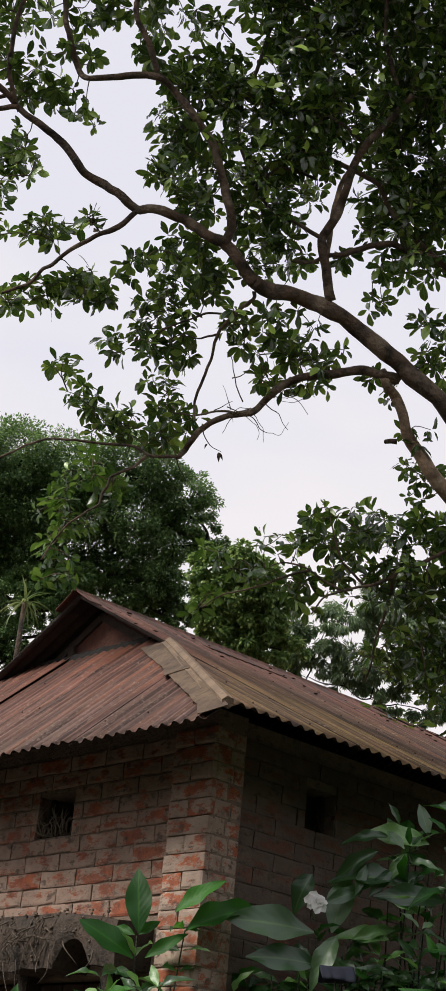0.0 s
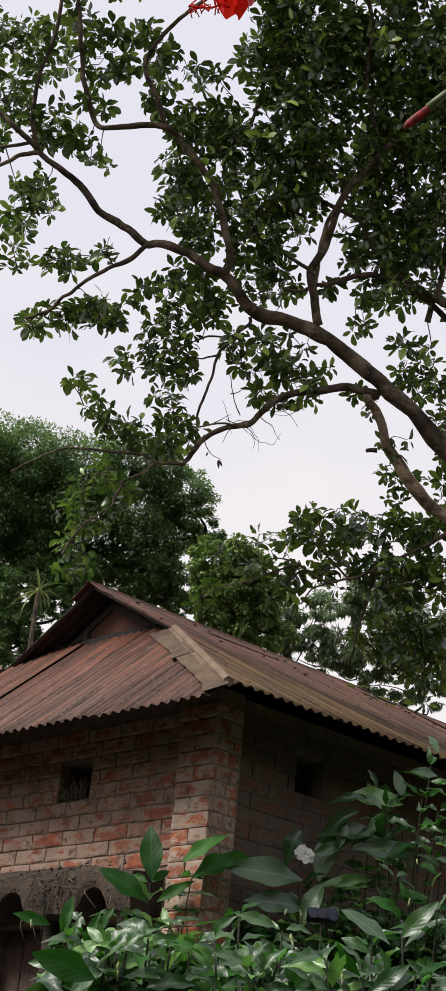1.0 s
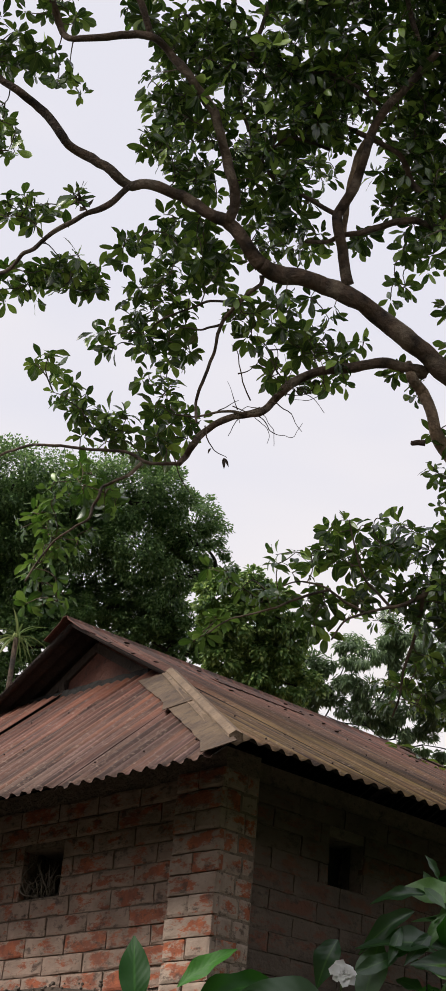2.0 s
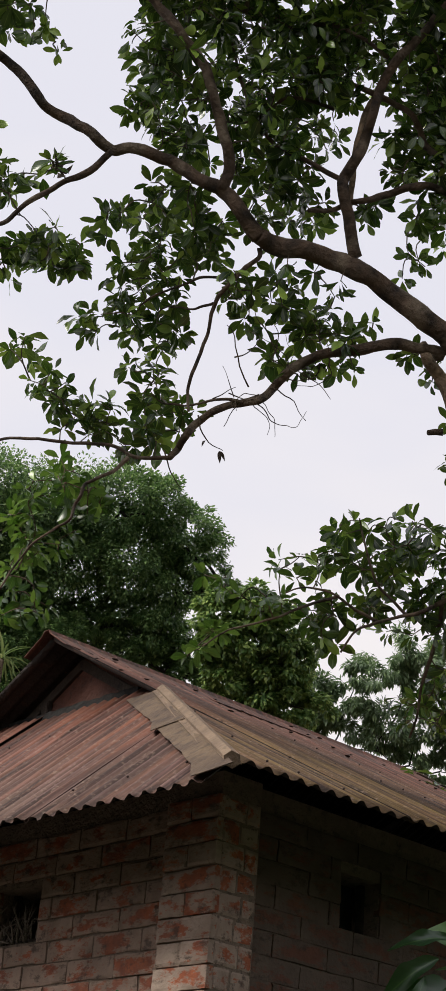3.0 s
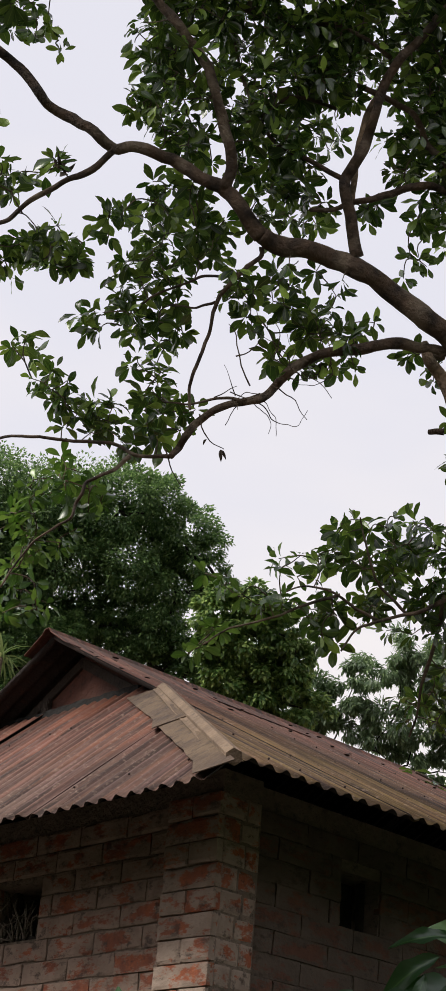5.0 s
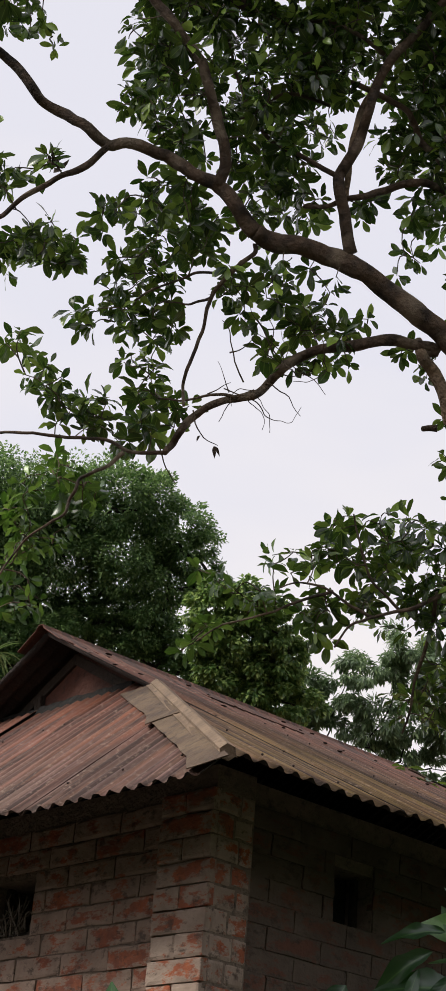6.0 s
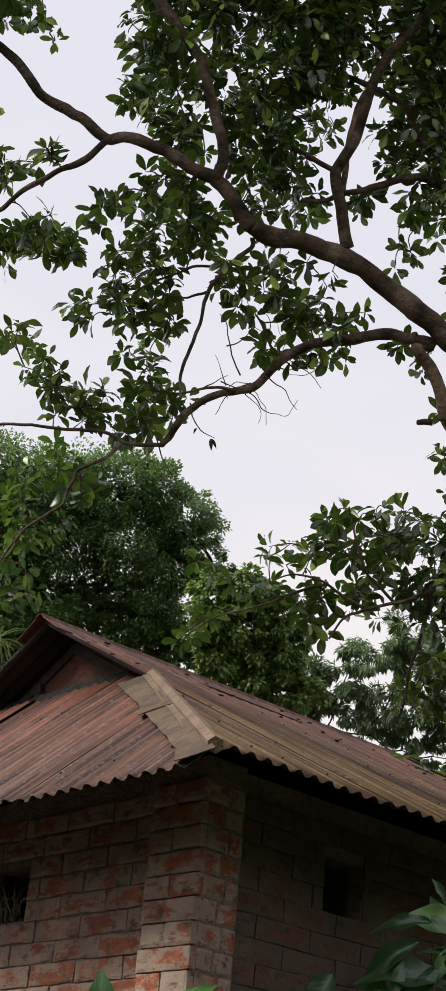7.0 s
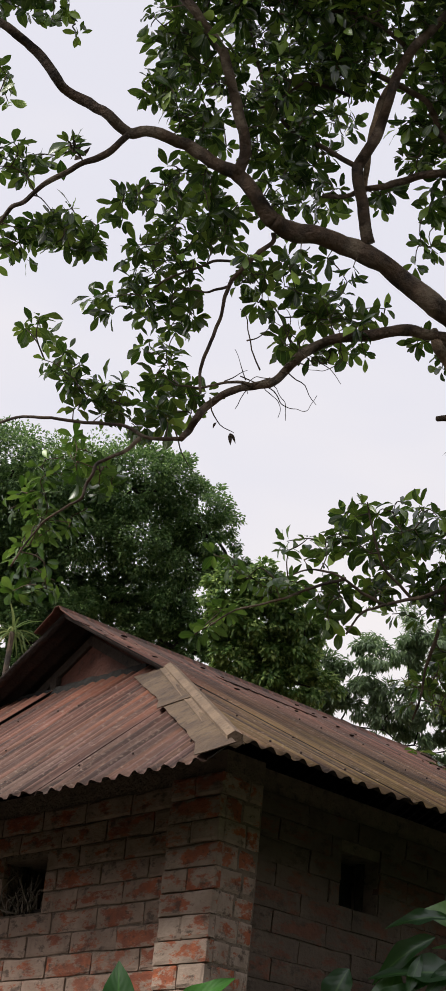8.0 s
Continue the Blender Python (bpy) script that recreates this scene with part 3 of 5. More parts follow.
# verge rafters and purlins below the iron
for sgn in (1, -1):
    for yv in (HIP_TOP[1] + 0.2, 1.6, 3.0, 4.4):
        bm = bmesh.new()
        box(bm, -0.025, 0.025, 0, 1, -0.05, 0.0)
        lo = Vector((RIDGE_X + sgn * (EAVE_S[0] - 0.05 - RIDGE_X), yv, EAVE_S[1] - 0.01)) if yv > 1 else Vector((RIDGE_X + sgn * (HIP_TOP[0] - 0.14 - RIDGE_X), yv, side_z(HIP_TOP[0] - 0.14) - 0.05))
        hi = Vector((RIDGE_X, yv, RIDGE_Z - 0.04))
        d = hi - lo
        for v in bm.verts:
            v.co = lo + d * v.co.y + Vector((0, 1, 0)) * v.co.x + Vector((0, 0, 1)) * v.co.z
        part("rafter", bm, TIMBER, roof)

# nail heads along the purlin lines
nail_bm = bmesh.new()
bmesh.ops.create_icosphere(nail_bm, subdivisions=1, radius=0.0048)
nail_mesh = to_mesh("nail", nail_bm, NAIL)
rng = np.random.default_rng(5)
for y in (-0.33, -0.02, 0.3):
    x = 0.2
    while x > -2.9:
        if y < hip_y(x) - 0.04:
            hang(new("nail", nail_mesh), roof, Matrix.Translation(Vector((x, y, front_z(y))) + n_front * 0.012))
        x -= PITCH * rng.integers(2, 5)
for x in (0.3, -0.1, -0.55, -1.0):
    y = -0.1
    while y < 4:
        if x > hip_x(y) + 0.05 or y > HIP_TOP[1]:
            hang(new("nail", nail_mesh), roof, Matrix.Translation(Vector((x, y, side_z(x))) + n_side * 0.012))
        y += PITCH * rng.integers(2, 5)

for x in (-1.25, -1.42, -1.6):
    y = HIP_TOP[1] + 0.05
    while y < 4.5:
        if rng.random() < 0.75:
            s = rng.uniform(1.0, 2.6)
            hang(new("nail", nail_mesh), roof, Matrix.Translation(Vector((x + rng.normal(0, 0.02), y, side_z(x))) + n_side * 0.011) @ Matrix.Diagonal((s, 1.8 * s, 0.6, 1)))
        y += PITCH * rng.integers(1, 4)

# ---- walls: a mortar core with window openings, and bricks laid on it
WIN_F = (-1.262, -0.99, 2.14, 2.345)      # x0, x1, z0, z1
WIN_S = (0.625, 0.83, 2.195, 2.405)           # y0, y1, z0, z1
TOP = 2.60


def wall_core(name, a0, a1, z0, z1, win, place, parent, label, door=None):
    """A thick wall in four blocks round its opening."""
    bm = bmesh.new()
    w0, w1, wz0, wz1 = win
    base = [(a0, a1, z0, wz0)]
    if door:
        base = [(a0, door[0], z0, wz0), (door[0], door[1], door[2], wz0), (door[1], a1, z0, wz0)]
    for b0, b1, c0, c1 in (*base, (a0, a1, wz1, z1), (a0, w0, wz0, wz1), (w1, a1, wz0, wz1)):
        place(bm, b0, b1, c0, c1)
    bmesh.ops.remove_doubles(bm, verts=bm.verts, dist=0.0005)
    return part(name, bm, MORTAR, parent, label)


FACE_F, FACE_S = 0.045, -0.045                # front wall's face y, side wall's face x (behind the pillar's)
wall_front = wall_core("wall", WALL_X0, -0.26, GROUND, TOP, WIN_F, lambda bm, a, b, c, d: box(bm, a, b, FACE_F + 0.006, FACE_F + 0.24, c, d), hut, "limewashed brick wall with a small window", (-1.70, -0.56, 1.49))
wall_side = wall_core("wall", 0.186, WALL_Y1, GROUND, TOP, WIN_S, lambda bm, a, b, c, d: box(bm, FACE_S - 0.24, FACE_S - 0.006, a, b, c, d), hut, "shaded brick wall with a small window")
part("wall", box(bmesh.new(), WALL_X0, WALL_X0 + 0.24, FACE_F + 0.24, WALL_Y1, GROUND, TOP), MORTAR, hut)
part("wall", box(bmesh.new(), WALL_X0 + 0.24, FACE_S - 0.24, WALL_Y1 - 0.24, WALL_Y1, GROUND, TOP), MORTAR, hut)
pillar = part("corner_pillar", box(bmesh.new(), -0.26 + 0.001, -0.006, 0.006, 0.185, GROUND, TOP), MORTAR, hut, "brick corner pillar with worn limewash")
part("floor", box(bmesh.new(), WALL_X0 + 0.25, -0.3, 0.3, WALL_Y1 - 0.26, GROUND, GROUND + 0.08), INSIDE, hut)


def brick_mesh(length, height, depth, seed, material=None, wear=0.0035):
    """A brick with worn, uneven edges; its face looks to -y."""
    rng = np.random.default_rng(seed)
    bm = bmesh.new()
    xs, zs = (-0.5, -0.42, 0, 0.42, 0.5), (-0.5, -0.36, 0.36, 0.5)
    grid = []
    for x in xs:
        col = []
        for z in zs:
            rim = abs(x) == 0.5 or abs(z) == 0.5
            col.append(bm.verts.new((x * length + rng.normal(0, 0.0016), (wear if rim else 0) + rng.normal(0, 0.2 * wear) - depth / 2, z * height + rng.normal(0, 0.0013))))
        grid.append(col)
    for i in range(4):
        for k in range(3):
            bm.faces.new((grid[i][k], grid[i + 1][k], grid[i + 1][k + 1], grid[i][k + 1]))
    rim = [grid[i][0] for i in range(5)] + [grid[4][k] for k in range(1, 4)] + [grid[i][3] for i in (3, 2, 1, 0)] + [grid[0][k] for k in (2, 1)]
    back = [bm.verts.new((v.co.x, depth / 2, v.co.z)) for v in rim]
    for i in range(len(rim)):
        j = (i + 1) % len(rim)
        bm.faces.new((rim[j], rim[i], back[i], back[j]))
    return to_mesh("brick", bm, material or BRICK, False)


# ---- windows with their broken lattice
def twig_chunks(rng, n, x0, x1, z0, z1, y, r):
    out = []
    for _ in range(n):
        a = np.array((rng.uniform(x0, x1), y + rng.uniform(-0.02, 0.03), z0))
        b = a + np.array((rng.normal(0, 0.05), rng.normal(0, 0.02), rng.uniform(0.4, 0.9) * (z1 - z0)))
        c = (a + b) / 2 + rng.normal(0, 0.02, 3)
        line = rounded([a, c, b], 4)
        out.append(tube_arrays(line, np.linspace(r, r * 0.5, len(line)), 5))
    return out


rng = np.random.default_rng(11)
win_front = part("window", box(bmesh.new(), WIN_F[0], WIN_F[1], FACE_F + 0.03, FACE_F + 0.06, WIN_F[2], WIN_F[2] + 0.02, 0.003), TIMBER, hut, "small glassless window with dry vines")
for x in (WIN_F[0], WIN_F[1] - 0.025):
    part("window_frame", box(bmesh.new(), x, x + 0.025, FACE_F + 0.07, FACE_F + 0.1, WIN_F[2], WIN_F[3], 0.003), TIMBER, win_front)
part("dry_vine", mesh_of("dry_vine", twig_chunks(rng, 30, WIN_F[0] + 0.03, WIN_F[1] - 0.03, WIN_F[2] + 0.01, WIN_F[3] - 0.03, FACE_F + 0.03, 0.0045), VINE), VINE, win_front, "tangle of pale dry vines")
win_side = part("window", box(bmesh.new(), FACE_S - 0.1, FACE_S - 0.07, WIN_S[0], WIN_S[1], WIN_S[2], WIN_S[2] + 0.02, 0.003), TIMBER, hut, "small dark glassless window")
for y in (WIN_S[0], WIN_S[1] - 0.02):
    part("window_frame", box(bmesh.new(), FACE_S - 0.1, FACE_S - 0.07, y, y + 0.02, WIN_S[2], WIN_S[3], 0.003), TIMBER, win_side)

# black panel added in the opening to imitate the unlit room behind it
part("shutter", box(bmesh.new(), FACE_S - 0.15, FACE_S - 0.125, WIN_S[0] + 0.004, WIN_S[1] - 0.004, WIN_S[2] + 0.004, WIN_S[3] - 0.004, 0.003), INSIDE, win_side, "dark panel for the unlit room behind the window")

# ---- broken concrete canopy over the doorway, with two arched recesses
bm = bmesh.new()
CAN_Y, nx = -0.16, 64
x_a, x_b = -2.4, -0.34
rings = []
for i in range(nx + 1):
    x = x_a + (x_b - x_a) * i / nx
    top = 1.735 + 0.012 * noise.noise(Vector((x * 5, 0, 0))) + (-0.05 * max(0, (x + 0.75) / 0.4) if x > -0.75 else 0)
    low = 1.50 + 0.03 * noise.noise(Vector((x * 7, 4, 0)))
    for cx, hw, hh in ((-1.29, 0.12, 0.13), (-0.63, 0.11, 0.12), (-1.95, 0.12, 0.12)):
        if abs(x - cx) < hw:
            low = max(low, 1.50 + hh * math.sqrt(1 - ((x - cx) / hw) ** 2))
    rings.append([bm.verts.new((x, CAN_Y + 0.012 * noise.noise(Vector((x * 9, 1, z * 8))) + (0.012 if k in (0, 3) else 0), z)) for k, z in enumerate((low, low + 0.3 * (top - low), low + 0.75 * (top - low), top))]
                 + [bm.verts.new((x, FACE_F + 0.01, top + 0.02)), bm.verts.new((x, FACE_F + 0.01, low))])
for p, q in zip(rings, rings[1:]):
    for k in range(6):
        bm.faces.new((p[k], q[k], q[(k + 1) % 6], p[(k + 1) % 6]))
for ring in (rings[0], rings[-1]):
    bm.faces.new(ring)
bmesh.ops.recalc_face_normals(bm, faces=bm.faces)
canopy = part("canopy", bm, CONCRETE, hut, "crumbling black-stained concrete canopy")
chunks = []
for _ in range(45):
    x = rng.uniform(-1.15, -0.75) if rng.random() < 0.6 else rng.uniform(-2.2, -0.4)
    a = np.array((x, CAN_Y - 0.01, rng.uniform(1.53, 1.72)))
    b = a + np.array((rng.normal(0, 0.08), rng.uniform(-0.05, 0.0), -rng.uniform(0.04, 0.2)))
    line = rounded([a, (a + b) / 2 + rng.normal(0, 0.025, 3) + np.array((0, -0.02, 0)), b], 4)
    chunks.append(tube_arrays(line, np.linspace(0.004, 0.0015, len(line)), 4))
for chunk in chunks:
    part("dry_root", mesh_of("dry_root", [chunk], DRY), DRY, canopy)

crumbs = []
for _ in range(170):
    x, z = rng.uniform(-2.2, -0.4), rng.choice((1.735, 1.71, 1.66, 1.60, 1.54)) + rng.normal(0, 0.012)
    c = np.array((x, CAN_Y - 0.002 + (0.02 * rng.random() if z > 1.72 else 0), z))
    if any(math.hypot((x - cx) / hw, (z - 1.50) / hh) < 1.02 for cx, hw, hh in ((-1.29, 0.12, 0.13), (-0.63, 0.11, 0.12), (-1.95, 0.12, 0.12))):
        continue
    r = abs(rng.normal(0.004, 0.002)) + 0.002
    d = unit(rng.normal(0, 1, 3)) * r
    crumbs.append(tube_arrays(np.array([c - d, c - 0.3 * d, c + 0.4 * d, c + d]), np.array((0.4, 1.0, 0.9, 0.3)) * r, 5, 0.5))
tagged(part("rubble", mesh_of("rubble", crumbs, PLASTER, False), PLASTER, canopy, "crumbled pale mortar lumps"), kind="stuff")

# doorway below the canopy: posts and a boarded door
for x in (-1.76, -1.16, -0.58):
    part("door_post", box(bmesh.new(), x, x + 0.08, -0.02, FACE_F + 0.01, GROUND, 1.50, 0.006), TIMBER, hut)
for i in range(7):
    part("door_board", box(bmesh.new(), -1.68 + i * 0.16, -1.68 + i * 0.16 + 0.152, 0.15, 0.18, GROUND + 0.03, 1.48, 0.004), BOARD, hut, "weathered pinkish door board" if i == 0 else "")

# ---------------------------------------------------------------- the spreading tree
# its limbs spread in a leaning sheet: u to the right along it, v up it, w behind it
T_O, T_U, T_V, T_W = np.array((-0.5656, 0.4093, 3.9436)), np.array((0.8277, 0.8082, 0.0742)), np.array((0.3594, -0.4728, 0.9836)), np.array((-0.795, 0.645, 0.565))


def crown_at(u, v, w=0.0):
    return T_O + u * T_U + v * T_V + w * T_W


tree = thing("broadleaf_tree", (1.45, 2.5, GROUND), label="leafy tree with crooked brown limbs spreading over the hut", category="tree")
SKELETON = []


def limb(name, points, r0, r1, depth=(0.0, 0.0), label="", sides=10, lump=0.3, parent=None, keep=True, bow=0.016):
    n = len(points)
    p = [crown_at(u, v, depth[0] + (depth[1] - depth[0]) * i / (n - 1) + 0.02 * math.sin(3 * i)) for i, (u, v) in enumerate(points)]
    line = rounded(p, 5)
    line = line + np.array([[bow * q for q in noise.noise_vector(Vector(c * 6))] for c in line]) + np.array([[0.35 * bow * q for q in noise.noise_vector(Vector(c * 17))] for c in line])
    k = np.linspace(0, 1, len(line))
    v, f = tube_arrays(line, (r0 + (r1 - r0) * k**0.8) * (1.15 if r0 < 0.005 else 1.0), sides, lump)
    if keep:
        SKELETON.extend(line)
    wood = BARK_PALE_LIT if label.startswith("pale") else BARK
    return part(name, mesh_of(name, [(v, f)], wood), wood, parent or tree, label)


base = np.array((1.45, 2.5, GROUND - 0.1))
fork = crown_at(1.86, -0.62)
line = rounded([base, base + (0.03, -0.02, 0.9), (1.38, 2.42, 1.6), (1.15, 2.3, 2.6), fork], 6)
part("trunk", mesh_of("trunk", [tube_arrays(line, np.linspace(0.19, 0.12, len(line)), 14, 0.15)], BARK), BARK, tree, "stout brown trunk")
limb("limb", [(1.860, -0.620), (1.620, -0.360), (0.925, 0.413), (0.765, 0.551), (0.665, 0.641), (0.585, 0.706), (0.475, 0.779), (0.380, 0.819), (0.285, 0.857), (0.189, 0.878), (0.126, 0.903)], 0.054, 0.034)
limb("limb", [(0.126, 0.903), (0.085, 0.960), (0.047, 1.024), (0.000, 1.081), (-0.063, 1.112), (-0.158, 1.170), (-0.286, 1.218), (-0.373, 1.212), (-0.444, 1.270), (-0.572, 1.352), (-0.631, 1.420), (-0.717, 1.519), (-0.774, 1.561), (-0.894, 1.665), (-1.000, 1.769), (-1.075, 1.834), (-1.195, 1.917)], 0.034, 0.014)
limb("limb", [(0.007, 1.074), (0.030, 1.157), (0.024, 1.231), (0.000, 1.335), (-0.031, 1.443), (-0.083, 1.541), (-0.136, 1.617), (-0.210, 1.702), (-0.280, 1.776), (-0.422, 1.790), (-0.574, 1.773), (-0.625, 1.818), (-0.664, 1.951), (-0.677, 2.099), (-0.682, 2.217), (-0.696, 2.364), (-0.710, 2.510)], 0.026, 0.011)
limb("branch", [(-0.274, 1.776), (-0.301, 1.880), (-0.346, 1.984), (-0.370, 2.087), (-0.330, 2.176), (-0.240, 2.265), (-0.165, 2.324), (-0.045, 2.413)], 0.016, 0.01)
limb("branch", [(-0.373, 1.208), (-0.447, 1.150), (-0.529, 1.114), (-0.611, 1.080), (-0.676, 1.033), (-0.742, 0.977), (-0.795, 0.952), (-0.842, 0.905), (-0.967, 0.842)], 0.015, 0.008, (0, -0.05))
limb("branch", [(-0.894, 1.665), (-0.917, 1.830), (-0.884, 2.009), (-0.812, 2.187), (-0.780, 2.363), (-0.764, 2.510)], 0.014, 0.009)
limb("branch", [(-0.876, 1.650), (-0.986, 1.634), (-1.079, 1.582), (-1.202, 1.527)], 0.014, 0.01, (0, -0.06))
limb("branch", [(-0.888, 1.695), (-0.985, 1.691), (-1.168, 1.684)], 0.011, 0.008, (0, 0.06))
limb("limb", [(0.463, 0.825), (0.436, 0.965), (0.422, 1.067), (0.431, 1.112), (0.471, 1.170), (0.504, 1.248), (0.529, 1.327), (0.560, 1.434), (0.630, 1.529), (0.705, 1.614), (0.803, 1.708)], 0.026, 0.016, (0, 0.05))
limb("limb", [(1.314, 0.798), (1.078, 0.952), (0.884, 1.031), (0.768, 1.067), (0.669, 1.079), (0.589, 1.060), (0.510, 1.033), (0.445, 1.028), (0.382, 1.004), (0.300, 1.005)], 0.022, 0.009, (0.08, 0.03))
limb("branch", [(1.314, 0.689), (1.142, 0.843), (0.970, 0.997), (0.842, 1.107), (0.769, 1.181), (0.718, 1.245), (0.671, 1.325), (0.628, 1.368), (0.542, 1.413), (0.457, 1.461), (0.371, 1.484)], 0.02, 0.01, (0.12, 0.10))
limb("limb", [(1.800, -0.600), (1.600, -0.450), (1.100, -0.100), (1.002, -0.023), (0.907, 0.083), (0.837, 0.189), (0.789, 0.302), (0.753, 0.414), (0.715, 0.476), (0.693, 0.531)], 0.05, 0.022, (0, 0.02), "pale grey-brown lower limb")
limb("branch", [(0.715, 0.482), (0.764, 0.496), (0.697, 0.514), (0.617, 0.534), (0.536, 0.526), (0.440, 0.512), (0.343, 0.499), (0.280, 0.476), (0.213, 0.434), (0.166, 0.386), (0.118, 0.347), (0.051, 0.321), (-0.029, 0.299), (-0.095, 0.266), (-0.136, 0.218), (-0.170, 0.162), (-0.202, 0.127)], 0.026, 0.014, (0.01, 0.0))
limb("branch", [(-0.202, 0.127), (-0.259, 0.134), (-0.323, 0.143), (-0.389, 0.173), (-0.469, 0.191), (-0.584, 0.203), (-0.697, 0.215), (-0.796, 0.207), (-0.913, 0.164), (-1.040, 0.089)], 0.0095, 0.005, (0.0, -0.05))
limb("branch", [(-0.341, 0.139), (-0.391, 0.101), (-0.443, 0.074), (-0.490, 0.055), (-0.511, 0.019), (-0.536, -0.021), (-0.548, -0.062), (-0.600, -0.098), (-0.673, -0.149), (-0.747, -0.237), (-0.799, -0.318)], 0.01, 0.004, (-0.02, -0.1))
limb("branch", [(0.051, 0.325), (-0.039, 0.332), (-0.143, 0.324), (-0.211, 0.338)], 0.007, 0.004, (0.0, 0.03))
limb("stub", [(0.762, 0.225), (0.738, 0.227), (0.712, 0.229)], 0.013, 0.01)
limb("branch", [(0.125, 0.866), (0.116, 0.827), (0.027, 0.751), (-0.022, 0.697), (-0.047, 0.615), (-0.073, 0.534), (-0.107, 0.455), (-0.133, 0.373), (-0.128, 0.306)], 0.011, 0.006, (0, -0.03))
limb("branch", [(0.067, 0.781), (0.012, 0.773), (-0.069, 0.780), (-0.135, 0.753), (-0.223, 0.714), (-0.286, 0.684)], 0.007, 0.004, (0.0, 0.05))
limb("branch", [(-0.033, 0.690), (-0.081, 0.673), (-0.121, 0.665), (-0.187, 0.670)], 0.006, 0.003, (0.0, 0.05))
limb("branch", [(1.510, -0.037), (1.184, -0.146), (0.965, -0.268), (0.758, -0.366), (0.666, -0.406), (0.575, -0.428), (0.486, -0.451), (0.442, -0.484), (0.390, -0.547)], 0.014, 0.004, (-0.02, -0.06))
limb("branch", [(0.524, -0.442), (0.436, -0.390), (0.349, -0.333), (0.260, -0.310), (0.194, -0.333)], 0.008, 0.003, (-0.04, -0.1))
limb("branch", [(0.613, -0.419), (0.525, -0.322), (0.493, -0.210), (0.472, -0.121), (0.466, -0.080)], 0.007, 0.003, (-0.02, -0.02))
limb("branch", [(0.758, -0.368), (0.721, -0.593), (0.676, -0.752), (0.642, -0.888)], 0.01, 0.004, (0.05, 0.1))
limb("branch", [(0.393, -0.345), (0.259, -0.389), (0.126, -0.445), (-0.008, -0.479), (-0.098, -0.524)], 0.007, 0.003, (0.0, -0.05))
limb("branch", [(0.42, 1.1), (0.2, 1.25), (0.1, 1.45), (0.05, 1.7)], 0.011, 0.006, (0.02, 0.3))
limb("branch", [(1.0, 0.85), (1.08, 1.1), (1.12, 1.4), (1.2, 1.7), (1.25, 2.0)], 0.02, 0.01, (0.1, 0.25))
limb("branch", [(0.75, 1.73), (0.7, 2.0), (0.72, 2.3), (0.7, 2.6)], 0.013, 0.008, (0.05, 0.2))
limb("branch", [(0.1, 1.7), (0.2, 2.0), (0.3, 2.2), (0.5, 2.5)], 0.011, 0.006, (0.1, 0.2))
limb("branch", [(0.40, 1.36), (0.25, 1.42), (0.12, 1.34), (0.0, 1.36)], 0.009, 0.004, (0.1, 0.2))
limb("branch", [(0.59, 1.53), (0.42, 1.66), (0.3, 1.66), (0.12, 1.78)], 0.010, 0.004, (0.05, 0.25))
limb("branch", [(0.56, 1.42), (0.50, 1.30), (0.46, 1.15), (0.45, 1.0)], 0.014, 0.012, (0.10, 0.06), "pale grey-brown crooked limb")
for pts in ([(0.141, 0.393), (0.21, 0.34), (0.277, 0.282)], [(0.103, 0.361), (0.05, 0.31), (-0.008, 0.251)], [(0.072, 0.377), (0.031, 0.567), (0.009, 0.598)],
            [(0.214, 0.44), (0.151, 0.566), (0.135, 0.661)], [(-0.103, 0.283), (-0.06, 0.2), (-0.024, 0.162)], [(0.183, 0.415), (0.23, 0.395), (0.278, 0.402)],
            [(0.03, 0.50), (0.08, 0.52), (0.11, 0.57)], [(-0.22, 0.14), (-0.19, 0.07), (-0.16, 0.03)], [(0.16, 0.50), (0.19, 0.54), (0.18, 0.6)]):
    limb("twig", pts, 0.0032, 0.0012, sides=5, lump=0.0, keep=False, bow=0.035)

rng = np.random.default_rng(77)
for _ in range(15):
    u, v = rng.uniform(-0.05, 0.38), 0
    v = 0.33 + 0.42 * u + rng.normal(0, 0.02)
    ang, turn, pts = rng.choice((1.9, 1.2, -0.6, -1.0, 0.3, 2.4)) + rng.normal(0, 0.4), rng.normal(0, 0.5), []
    for _ in range(int(rng.integers(4, 10))):
        pts.append((u, v))
        ang += turn * 0.3 + rng.normal(0, 0.45)
        u, v = u + 0.032 * math.cos(ang), v + 0.032 * math.sin(ang)
    limb("twig", pts, 0.0026, 0.001, (rng.normal(0, 0.03), rng.normal(0, 0.05)), sides=4, lump=0.0, keep=False)

# where leaves stand on the tree: u, v, half width, half height, fullness
ZONES_A = [(-0.128, 1.466, 0.163, 0.195, 0.88), (-0.191, 1.596, 0.119, 0.130, 1.1), (-0.261, 1.360, 0.098, 0.076, 1), (-0.110, 1.293, 0.108, 0.098, 1.1), (0.177, 1.547, 0.195, 0.195, 1.1), (0.173, 1.311, 0.174, 0.152, 1.1), (0.193, 1.159, 0.152, 0.098, 0.96), (0.372, 1.587, 0.152, 0.152, 1.2),
           (0.391, 1.394, 0.108, 0.130, 1.3), (0.545, 1.627, 0.152, 0.108, 1.4), (0.716, 1.539, 0.108, 0.152, 1.4), (0.692, 1.281, 0.087, 0.087, 1.2), (0.626, 1.153, 0.087, 0.054, 1), (0.733, 1.000, 0.087, 0.087, 1), (0.278, 1.049, 0.130, 0.087, 1.1), (0.560, 1.002, 0.108, 0.043, 0.68)]
